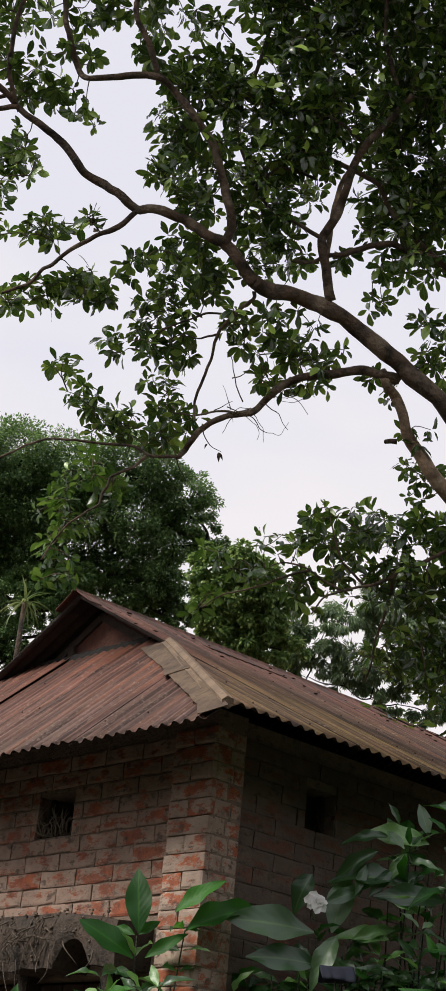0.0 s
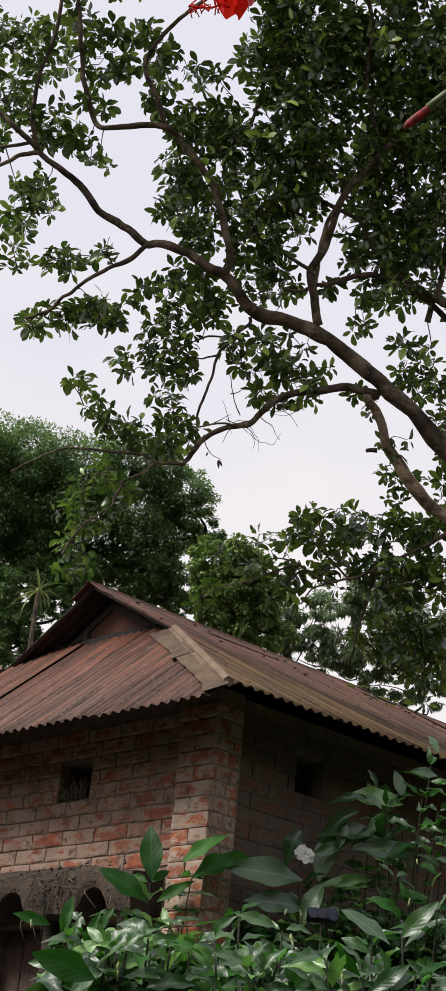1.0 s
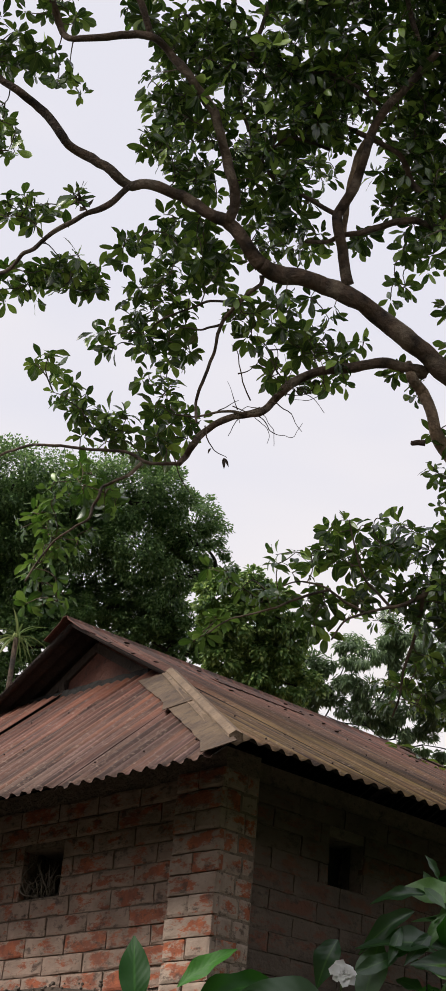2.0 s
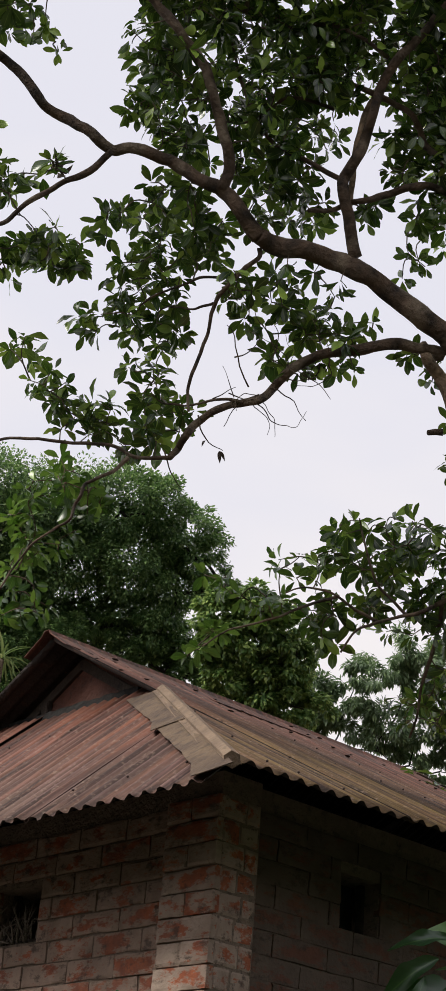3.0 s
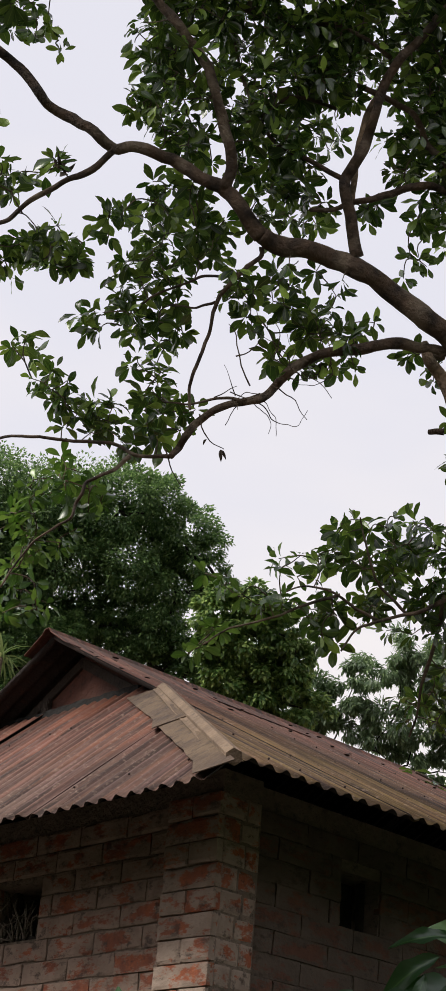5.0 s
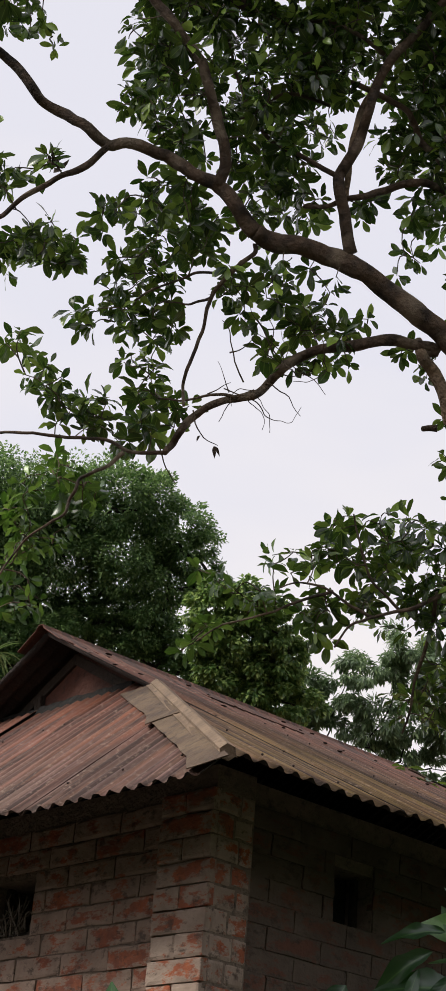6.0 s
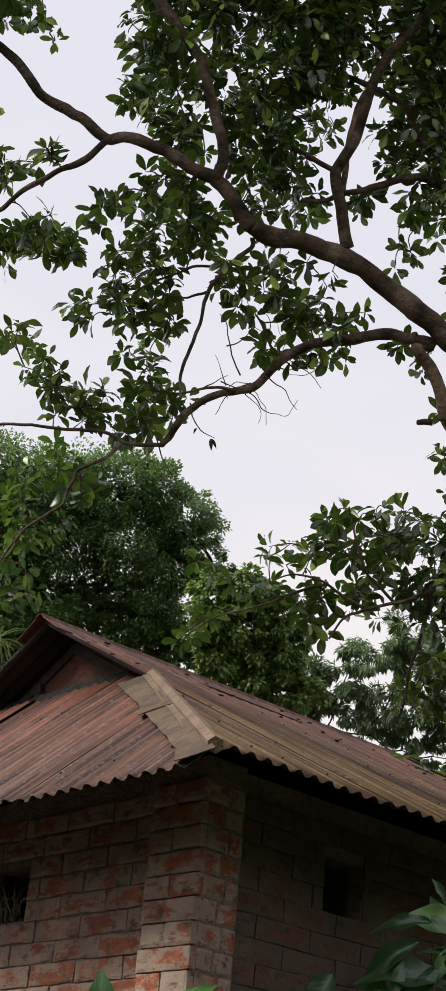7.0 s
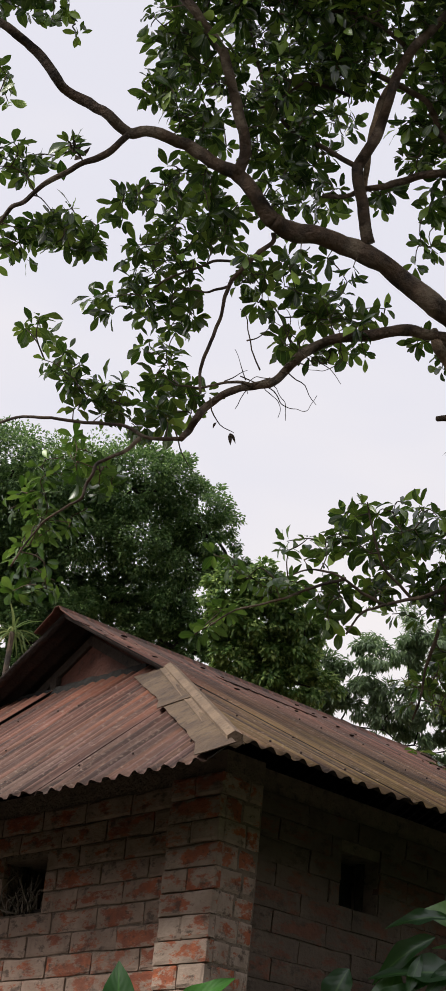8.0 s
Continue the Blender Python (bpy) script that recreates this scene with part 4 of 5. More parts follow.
ZONES_B = [(0.147, 0.986, 0.108, 0.065, 0.8), (-0.158, 1.055, 0.130, 0.076, 1), (-0.290, 1.002, 0.119, 0.065, 0.8), (-0.072, 0.977, 0.108, 0.065, 1), (-0.422, 0.982, 0.087, 0.054, 0.6), (-0.182, 0.913, 0.130, 0.061, 1), (-0.337, 0.882, 0.098, 0.061, 0.8), (-0.074, 0.857, 0.098, 0.065, 0.7),
           (-0.261, 0.805, 0.130, 0.061, 1), (-0.383, 0.751, 0.069, 0.061, 0.8), (-0.452, 0.641, 0.091, 0.061, 0.9), (-0.320, 0.640, 0.108, 0.069, 1), (-0.208, 0.705, 0.087, 0.082, 0.8), (-0.256, 0.507, 0.108, 0.069, 0.9), (-0.157, 0.528, 0.054, 0.061, 0.8), (-0.281, 0.374, 0.087, 0.061, 0.7)]
ZONES_C = [(-0.171, 0.329, 0.076, 0.069, 0.9), (-0.229, 0.218, 0.087, 0.061, 1), (-0.394, 0.242, 0.098, 0.061, 0.9), (-0.318, 0.185, 0.087, 0.039, 0.9), (-0.613, 0.399, 0.091, 0.069, 1.2), (-0.549, 0.287, 0.108, 0.069, 1.1), (-0.459, 0.309, 0.076, 0.061, 0.8), (-0.742, 0.556, 0.054, 0.035, 1.2),
           (-0.654, 0.522, 0.054, 0.035, 1.2), (0.100, 0.746, 0.108, 0.061, 0.9), (0.253, 0.766, 0.087, 0.061, 0.9), (0.054, 0.658, 0.061, 0.069, 0.8), (0.164, 0.635, 0.076, 0.061, 0.8), (0.295, 0.634, 0.087, 0.082, 1.1), (0.381, 0.578, 0.108, 0.048, 1.1), (0.534, 0.588, 0.076, 0.039, 0.7)]
ZONES_D = [(0.271, 0.491, 0.130, 0.043, 1.1), (0.446, 0.474, 0.076, 0.030, 0.9), (0.383, 0.732, 0.043, 0.030, 0.7), (0.710, 0.805, 0.065, 0.065, 0.8), (0.664, 0.488, 0.065, 0.026, 0.8), (0.729, 0.432, 0.043, 0.039, 0.7), (-0.583, 1.169, 0.069, 0.035, 1.2), (-0.748, 1.161, 0.054, 0.048, 1.1),
           (-0.644, 0.930, 0.098, 0.048, 1.4), (-0.712, 0.865, 0.065, 0.048, 1), (-0.579, 0.852, 0.082, 0.061, 1.1), (-0.616, 1.603, 0.072, 0.061, 0.9), (-0.712, 1.709, 0.087, 0.048, 1.2), (0.461, -0.120, 0.076, 0.043, 1.2), (0.615, -0.144, 0.108, 0.061, 1), (0.570, -0.255, 0.130, 0.069, 1.2)]
ZONES_E = [(0.724, -0.189, 0.087, 0.082, 0.98), (0.438, -0.232, 0.108, 0.056, 0.82), (0.239, -0.243, 0.076, 0.035, 0.82), (0.327, -0.299, 0.098, 0.048, 0.82), (0.723, -0.323, 0.087, 0.082, 0.9), (0.569, -0.390, 0.108, 0.061, 0.74), (0.436, -0.390, 0.108, 0.056, 0.74), (0.303, -0.457, 0.108, 0.061, 0.74),
           (0.171, -0.389, 0.087, 0.048, 0.74), (0.368, -0.547, 0.065, 0.043, 0.66), (0.524, -0.480, 0.087, 0.052, 0.57), (0.722, -0.480, 0.087, 0.061, 0.49), (0.698, -0.774, 0.087, 0.108, 0.66), (-0.028, -0.309, 0.054, 0.024, 1.1), (-0.065, -0.513, 0.048, 0.030, 1.3), (-0.144, -0.558, 0.054, 0.024, 1.3)]
ZONES_F = [(0.038, -0.343, 0.065, 0.039, 1), (0.081, -0.423, 0.065, 0.039, 0.8), (-0.712, -0.003, 0.108, 0.069, 1), (-0.555, 0.019, 0.087, 0.056, 1), (-0.489, -0.026, 0.065, 0.052, 0.8), (-0.760, -0.137, 0.087, 0.078, 1), (-0.671, -0.160, 0.076, 0.061, 1), (-0.560, -0.183, 0.054, 0.052, 0.9),
           (-0.742, -0.318, 0.098, 0.078, 1.2), (-0.678, -0.432, 0.065, 0.039, 1), (-0.790, -0.432, 0.065, 0.061, 1), (-0.444, 0.030, 0.065, 0.039, 0.7), (-0.598, 0.087, 0.108, 0.048, 0.9), (0.869, 0.189, 0.098, 0.260, 0.25), (0.885, 1.171, 0.108, 0.347, 0.9), (0.897, -0.706, 0.130, 0.260, 0.7)]
ZONES_H = [(0.898, 1.398, 0.182, 0.182, 1.6), (0.863, 1.697, 0.182, 0.152, 2), (0.995, 1.095, 0.091, 0.152, 1.2), (0.811, 1.185, 0.152, 0.122, 0.81), (0.977, 1.995, 0.091, 0.182, 1.5), (1.005, 0.604, 0.106, 0.137, 1.3), (0.910, 0.757, 0.076, 0.061, 0.8), (1.040, 0.387, 0.076, 0.109, 0.25), (0.861, 0.070, 0.079, 0.049, 0.25), (0.986, 0.040, 0.067, 0.049, 0.25),
           (0.898, -0.247, 0.152, 0.116, 1.2), (1.054, -0.276, 0.091, 0.167, 1.3), (0.933, -0.471, 0.152, 0.116, 1.2), (1.062, -0.662, 0.091, 0.137, 1.2), (0.906, -0.729, 0.122, 0.116, 1), (1.037, -0.955, 0.091, 0.116, 1), (0.782, -0.829, 0.091, 0.085, 0.8), (0.775, -0.377, 0.122, 0.085, 1), (1.138, 1.490, 0.122, 0.608, 1.1), (1.173, -0.052, 0.091, 0.760, 0.9), (1.066, -0.857, 0.091, 0.091, 1)]
ZONES_G = [(0.247, 1.80, 0.35, 0.20, 0.98), (0.651, 2.02, 0.41, 0.30, 1.1), (0.93, 2.05, 0.22, 0.38, 0.98), (0.402, 2.176, 0.29, 0.25, 0.91), (0.65, 2.33, 0.48, 0.16, 0.98), (-0.066, 1.80, 0.19, 0.12, 2),
           (0.185, 2.086, 0.11, 0.09, 1.3), (-0.065, 2.07, 0.11, 0.06, 1.3), (-0.314, 2.091, 0.12, 0.12, 0.9), (0.5, 2.8, 1.0, 0.35, 1), (1.4, 2.0, 0.35, 0.8, 0.91), (-0.6, 2.8, 0.5, 0.3, 0.91)]
ZONES_K = [(-0.858, 0.843, 0.137, 0.079, 1.3), (-0.580, 0.893, 0.091, 0.067, 1), (-0.928, 1.439, 0.137, 0.109, 1), (-1.021, 1.316, 0.091, 0.085, 1), (-0.794, 1.121, 0.091, 0.067, 1.1), (-1.024, 1.149, 0.091, 0.067, 1), (-0.948, 2.186, 0.152, 0.140, 1.2), (-0.736, 2.246, 0.152, 0.116, 1.1),
           (-0.801, 1.801, 0.122, 0.109, 1.3), (-0.618, 1.922, 0.091, 0.085, 0.8), (-0.557, 2.100, 0.122, 0.103, 1), (-0.982, 1.948, 0.091, 0.109, 1), (-0.465, 2.248, 0.122, 0.079, 1), (-0.316, 1.925, 0.079, 0.061, 0.8), (-0.865, 1.560, 0.061, 0.049, 0.6), (-1.132, 2.066, 0.122, 0.365, 1)]
rng = np.random.default_rng(3)
TREE_SHAPES = [leaf_shape(0.42, 0.10, 0.16, 6, 0.03, 1.4, 0.1, 1, 0.68), leaf_shape(0.45, 0.16, 0.28, 6, 0.04, 1.32, -0.2, 2, 0.66), leaf_shape(0.39, 0.05, 0.1, 6, 0.04, 1.3, 0.25, 3, 0.7), leaf_shape(0.47, 0.2, 0.4, 6, 0.03, 1.42, 0.0, 4, 0.66)]
spots = []
for zone in (ZONES_A, ZONES_B, ZONES_C, ZONES_D, ZONES_E, ZONES_G, ZONES_F, ZONES_H, ZONES_K):
    for u0, v0, a, b, full in zone:
        for _ in range(max(2, int(round(a * b * full * (1550 if a > 0.12 and u0 > -0.15 and v0 > 0.95 else 1350))))):
            th, q = rng.uniform(0, 6.28), math.sqrt(rng.random())
            u, v = u0 + a * q * math.cos(th), v0 + b * q * math.sin(th)
            w = rng.normal(0.05, 0.07) + abs(rng.normal(0, 0.12 + 0.1 * min(a, b) / 0.3))
            if min(a, b) > 0.09 and v0 > 1.0 and rng.random() < 0.22:
                w = rng.uniform(0.25, 0.8)
            spots.append((u, v, crown_at(u, v, w)))
# twigs grow outwards: each spot joins the nearest wood that is already there
wood = np.zeros((len(SKELETON) + 6 * len(spots), 3))
wood[:len(SKELETON)] = SKELETON
used = len(SKELETON)
reach = [float(((wood[:used] - s[2]) ** 2).sum(1).min()) for s in spots]
placed, near, young, twigs = [], [], [], []
for k in np.argsort(reach):
    u, v, c = spots[k]
    root = wood[int(np.argmin(((wood[:used] - c) ** 2).sum(1)))]
    far = float(np.linalg.norm(c - root))
    mid = (c + root) / 2 + rng.normal(0, 0.12, 3) * far + np.array((0, 0, 0.05 * far))
    line = rounded([root, mid, c], 3)
    if far < 0.8:
        twigs.append(tube_arrays(line, np.linspace(0.0025 + 0.007 * min(far, 0.45), 0.0018, len(line)), 5))
        wood[used:used + len(line) - 1] = line[1:]
        used += len(line) - 1
    axis = unit(unit(c - mid) + np.array((0, 0, 0.45)) + rng.normal(0, 0.35, 3))
    fresh = (v < -0.22 and u < 0.3) or (v < 0.16 and u < -0.4)
    leaves = whorl(rng, c, axis, int(rng.integers(5, 10)), rng.uniform(0.058, 0.092) * (0.92 if fresh else 1), (40, 100), 4, 0.3)
    if fresh:
        young.extend(leaves)
        continue
    (near if (abs(u + 0.15) < 0.55 and abs(v - 0.75) < 0.6) else placed).extend(leaves)
crown = part("crown", leaf_mesh("crown", placed + near[300:], TREE_SHAPES, LEAF_TREE), LEAF_TREE, tree, "dark green oval leaves in whorls")
tagged(crown, kind="stuff")
tagged(part("young_foliage", leaf_mesh("young_foliage", young, TREE_SHAPES, LEAF_YOUNG), LEAF_YOUNG, tree, "fresh light green leaves"), kind="stuff")
tagged(part("twig_work", mesh_of("twig_work", twigs, BARK), BARK, tree), kind="stuff")
leaves_as_parts("leaf", near[:300], TREE_SHAPES, LEAF_TREE, tree)


dry_shapes = [leaf_shape(0.35, 0.3, 0.5, 5, 0.03, 1.0, 0.8, 91), leaf_shape(0.3, 0.3, 0.8, 5, 0.03, 1.0, -0.8, 92)]
tip_at = crown_at(-0.024, 0.162, 0.0)
leaves_as_parts("dry_leaf", [(0, leaf_axes((0.1, 0.1, -1), (1, -1, 0.2), 0.05), tip_at), (1, leaf_axes((0.5, 0.4, -0.6), (1, -1, 0.2), 0.045), tip_at), (0, leaf_axes((-0.4, -0.5, -0.7), (0.5, -1, 0.2), 0.03), crown_at(-0.07, 0.2, 0))], dry_shapes, DRY, tree)

clump = crown_at(-0.561, 1.152, -0.03)
rng = np.random.default_rng(12)
leaves_as_parts("dry_leaf", [(k % 2, leaf_axes(unit(rng.normal(0, 1, 3) + (0, 0, -0.4)), rng.normal(0, 1, 3), rng.uniform(0.04, 0.075)), clump + rng.normal(0, 0.012, 3)) for k in range(11)], dry_shapes, DRY, tree)
sprig_at = np.array((-1.5, 2.92, side_z(-1.5) + 0.03))
sprig = thing("fallen_sprig", sprig_at, label="fallen leafy sprig lying on the rusty roof", category="sprig")
spr = rounded([sprig_at + (-0.05, -0.16, 0.04), sprig_at + (0, 0, 0.0), sprig_at + (0.07, 0.1, -0.035), sprig_at + (0.03, 0.24, 0.04)], 5)
part("twig", mesh_of("twig", [tube_arrays(spr, np.linspace(0.006, 0.003, len(spr)), 6)], BARK), BARK, sprig)
rng = np.random.default_rng(44)
leaves_as_parts("leaf", sum((whorl(rng, spr[k], (0.3, 0.2, 1), 4, 0.1, (60, 100), 4, 0.1) for k in (0, 4, 9, 14)), []), TREE_SHAPES, LEAF_TREE, sprig)


# ---------------------------------------------------------------- trees behind the hut
def far_tree(name, foot, lobes, leaf, count, material, shapes, label, trunk_r, seed, lift=0.35, clear=0.62):
    rng = np.random.default_rng(seed)
    foot = np.array(foot, float)
    t = thing(name, foot, label=label, category="tree")
    c0 = np.mean([l[:3] for l in lobes], 0)
    fork = foot + (c0 - foot) * np.array((0.6, 0.6, clear))
    line = rounded([foot - (0, 0, 0.2), foot * 0.6 + fork * 0.4 + rng.normal(0, 0.1, 3), fork], 6)
    part("trunk", mesh_of("trunk", [tube_arrays(line, np.linspace(trunk_r, trunk_r * 0.6, len(line)), 9, 0.1)], BARK_FAR), BARK_FAR, t)
    # each limb leaves the wood that is nearest to its lobe
    joints = [fork]
    for l in sorted(lobes, key=lambda q: float(np.linalg.norm(np.array(q[:3]) - fork))):
        end = np.array(l[:3])
        root = min(joints, key=lambda q: float(np.linalg.norm(q - end)))
        gap = float(np.linalg.norm(end - root))
        line = rounded([root, (root + end) / 2 + rng.normal(0, 0.13, 3) * gap - np.array((0, 0, 0.08 * gap)), end], 5)
        thick = trunk_r * (0.42 if root is fork else 0.2)
        part("limb", mesh_of("limb", [tube_arrays(line, np.linspace(thick, trunk_r * 0.1, len(line)), 6, 0.1)], BARK_FAR), BARK_FAR, t)
        joints += [line[len(line) // 2], end]
    weight = np.array([l[3] ** 2 for l in lobes])
    placed = []
    for l, n in zip(lobes, (weight / weight.sum() * count).astype(int)):
        clumps = max(6, n // 135)
        for _ in range(clumps):
            d = unit(rng.normal(0, 1, 3))
            d[2] = d[2] * 0.9 + 0.1
            c = np.array(l[:3]) + d * l[3] * rng.uniform(0.3, 1.0) ** 0.6 * (1 + 0.2 * noise.noise(Vector(d * 2.5)))
            size = l[3] * rng.uniform(0.17, 0.29)
            for _ in range(n // clumps):
                q = c + unit(rng.normal(0, 1, 3)) * size * rng.uniform(0.5, 1.25) * np.array((1, 1, 0.7))
                ahead = unit((q - c) + d * size + rng.normal(0, 0.4, 3) * size + np.array((0, 0, -lift * size)))
                upw = unit(np.array((0, 0, 0.8)) + (q - c) / size * 0.8 + d * 0.6 + rng.normal(0, 0.4, 3))
                placed.append((int(rng.integers(len(shapes))), leaf_axes(ahead, upw, leaf * rng.uniform(0.6, 1.25)), q))
    tagged(part("crown", leaf_mesh("crown", placed, shapes, material), material, t), kind="stuff")
    return t


FAR_SHAPES = [leaf_shape(0.62, 0.1, 0.2, 2, 0, 1.0, 0.0, 5, 0.6, 2), leaf_shape(0.52, 0.15, 0.35, 2, 0, 1.0, 0.3, 6, 0.6, 2)]
NARROW = [leaf_shape(0.3, 0.1, 0.3, 2, 0, 0.8, 0.0, 7), leaf_shape(0.26, 0.15, 0.45, 2, 0, 0.8, 0.3, 8)]
far_tree("shade_tree", (-5.0, 2.6, GROUND), [(-4.66, 1.40, 5.66, 0.36), (-4.36, 1.75, 5.66, 0.33), (-4.15, 2.11, 5.62, 0.34), (-3.88, 2.40, 5.65, 0.32), (-3.71, 2.57, 5.67, 0.26), (-3.62, 2.78, 5.54, 0.26), (-3.58, 2.92, 5.40, 0.19), (-4.20, 2.28, 5.33, 0.36), (-3.94, 2.60, 5.29, 0.34), (-3.78, 2.85, 5.20, 0.27), (-4.39, 2.07, 5.31, 0.38), (-4.61, 1.76, 5.39, 0.42), (-3.59, 3.04, 5.24, 0.16), (-3.92, 2.84, 4.99, 0.23), (-4.90, 1.60, 5.24, 0.28), (-4.09, 2.67, 4.97, 0.18), (-4.03, 2.82, 4.86, 0.21), (-3.91, 2.98, 4.83, 0.20), (-3.82, 3.10, 4.81, 0.19), (-4.24, 2.46, 5.03, 0.14), (-4.40, 2.27, 5.03, 0.17), (-4.18, 2.58, 4.96, 0.16), (-4.31, 2.48, 4.90, 0.19), (-4.45, 2.33, 4.88, 0.21), (-4.11, 2.75, 4.84, 0.19), (-4.03, 2.90, 4.77, 0.16), (-3.76, 3.22, 4.74, 0.18), (-4.56, 2.21, 4.87, 0.21), (-3.89, 3.10, 4.69, 0.15),
         (-4.56, 1.92, 4.66, 0.18), (-4.49, 2.08, 4.53, 0.14), (-4.68, 1.97, 4.37, 0.18), (-4.84, 1.96, 4.13, 0.21), (-4.32, 2.16, 4.69, 0.15), (-4.20, 2.25, 4.75, 0.15), (-4.61, 2.12, 4.24, 0.12), (-4.82, 1.76, 4.47, 0.21), (-4.40, 2.05, 4.73, 0.18), (-4.10, 2.31, 4.83, 0.14), (-4.39, 2.16, 4.57, 0.18), (-4.26, 2.24, 4.67, 0.18), (-4.57, 2.10, 4.36, 0.19), (-4.73, 2.05, 4.16, 0.19), (-4.17, 2.29, 4.75, 0.16), (-4.56, 2.19, 4.22, 0.14), (-4.37, 2.26, 4.45, 0.11)],
         0.027, 205000, LEAF_FAR, FAR_SHAPES, "large dark green shade tree behind the hut", 0.085, 21, 0.35, 0.8)
far_tree("fruit_tree", (-3.5, 3.2, GROUND), [(-2.91, 2.51, 4.72, 0.18), (-2.77, 2.65, 4.74, 0.18), (-2.70, 2.81, 4.63, 0.17), (-2.88, 2.67, 4.55, 0.21), (-3.01, 2.54, 4.54, 0.13), (-2.77, 2.89, 4.43, 0.19), (-2.89, 2.81, 4.36, 0.19), (-2.67, 2.94, 4.51, 0.13), (-3.01, 2.66, 4.37, 0.16), (-2.92, 2.85, 4.26, 0.16), (-2.81, 2.98, 4.25, 0.16), (-2.71, 3.11, 4.23, 0.15)],
         0.036, 42000, LEAF_MID, FAR_SHAPES, "fresh green fruit tree with small dense leaves", 0.045, 22, 0.6)
far_tree("grey_green_tree", (-3.6, 4.4, GROUND), [(-2.98, 4.01, 4.87, 0.21), (-2.80, 4.17, 4.92, 0.19), (-2.70, 4.30, 4.90, 0.21), (-3.14, 3.95, 4.71, 0.19), (-3.33, 3.80, 4.62, 0.19), (-3.26, 3.96, 4.52, 0.21), (-3.04, 4.22, 4.51, 0.23), (-2.90, 4.42, 4.45, 0.21), (-3.46, 3.77, 4.46, 0.17), (-2.91, 4.17, 4.77, 0.11), (-2.65, 4.50, 4.73, 0.30), (-3.14, 4.21, 4.35, 0.17), (-3.32, 3.98, 4.39, 0.15), (-3.03, 4.40, 4.28, 0.14),
         (-2.53, 4.68, 4.67, 0.21), (-2.74, 4.62, 4.43, 0.21), (-2.90, 4.56, 4.26, 0.17), (-2.65, 4.77, 4.35, 0.19), (-2.49, 4.83, 4.51, 0.19), (-2.76, 4.75, 4.22, 0.14), (-2.55, 4.97, 4.24, 0.17), (-2.36, 5.06, 4.40, 0.23), (-2.28, 4.88, 4.77, 0.25)],
         0.055, 34000, LEAF_PALE, NARROW, "thin grey-green tree with drooping leaves", 0.03, 23, 0.8, 0.5)
far_tree("shade_tree", (-5.35, 2.2, GROUND), [(-5.07, 1.78, 5.11, 0.41), (-4.84, 1.91, 5.3, 0.37), (-4.71, 2.12, 5.21, 0.33), (-5.07, 1.96, 4.89, 0.3), (-4.86, 2.13, 4.96, 0.26), (-5.33, 2.17, 4.21, 0.25), (-5.11, 2.32, 4.34, 0.2), (-4.84, 2.34, 4.73, 0.2), (-5.22, 1.93, 4.69, 0.22), (-5.1, 2.16, 4.57, 0.16), (-5.05, 1.98, 5.11, 0.17), (-5.23, 2.03, 4.78, 0.17), (-4.91, 2.24, 4.97, 0.15), (-4.72, 2.28, 5.20, 0.14), (-5.12, 2.27, 4.61, 0.12), (-5.39, 2.09, 4.45, 0.14), (-5.31, 1.74, 5.03, 0.20)],
         0.03, 42000, LEAF_FAR, FAR_SHAPES, "smaller dark tree with sky showing through its crown", 0.045, 29, 0.4, 0.85)
for x, y, h, r in ((-5.32, 2.22, 5.7, 0.028), (-5.61, 1.87, 5.5, 0.035), (-6.6, 2.7, 6.2, 0.05)):
    lob = [(x + 0.3, y + 0.2, h, 0.4), (x - 0.3, y, h + 0.2, 0.36), (x - 0.5, y - 0.4, h - 0.4, 0.32), (x + 0.25, y, h - 1.1, 0.27)]
    far_tree("slender_tree", (x, y, GROUND), lob, 0.07, 3200, LEAF_FAR, FAR_SHAPES, "slender dark trunk with a thin leafy top", r, int(100 - x * 7), 0.4, 0.8)["group"] = "slender trees behind the hut"


def palm(foot, heart, blade, count, seed):
    rng = np.random.default_rng(seed)
    foot, heart = np.array(foot, float), np.array(heart, float)
    t = thing("palm", foot, label="young palm with pale spiky fronds", category="palm", group="palms behind the hut")
    line = rounded([foot - (0, 0, 0.1), (foot + heart) / 2 + (0.06, 0, 0), heart], 6)
    part("stem", mesh_of("stem", [tube_arrays(line, np.linspace(0.03, 0.017, len(line)), 8, 0.1)], BARK), BARK, t)
    shapes = [leaf_shape(0.07, 0.25, 0.5, 5, 0, 0.7, 0.0, 1), leaf_shape(0.06, 0.25, 0.8, 5, 0, 0.7, 0.2, 2)]
    placed = []
    for k in range(count):
        th, el = rng.uniform(0, 6.28), rng.uniform(-0.4, 1.2)
        d = np.array((math.cos(th) * math.cos(el), math.sin(th) * math.cos(el), math.sin(el)))
        placed.append((int(rng.integers(2)), leaf_axes(d, (0.1, 0.1, 1), blade * rng.uniform(0.7, 1.1)), heart))
    leaves_as_parts("frond", placed, shapes, LEAF_PALM, t)


palm((-3.88, 1.5, GROUND), (-3.88, 1.63, 4.36), 0.23, 40, 4)
palm((-4.53, 0.95, GROUND), (-4.53, 1.06, 4.15), 0.28, 40, 6)

# ---------------------------------------------------------------- flowering shrubs before the hut
# the beds are set out in rows from the gate and then stretched along the lawn: near rows open out, far rows keep to the wall
E_O, E_R, E_F = np.array((4.379, -3.503)), np.array((0.640, 0.768)), np.array((-0.783, 0.621))
GATE, GATE_AXES = np.array((4.354, -3.462, 1.033)), np.array(((0.6377, 0.7684, 0.0534), (0.2989, -0.3108, 0.9022), (-0.7099, 0.5594, 0.4279)))
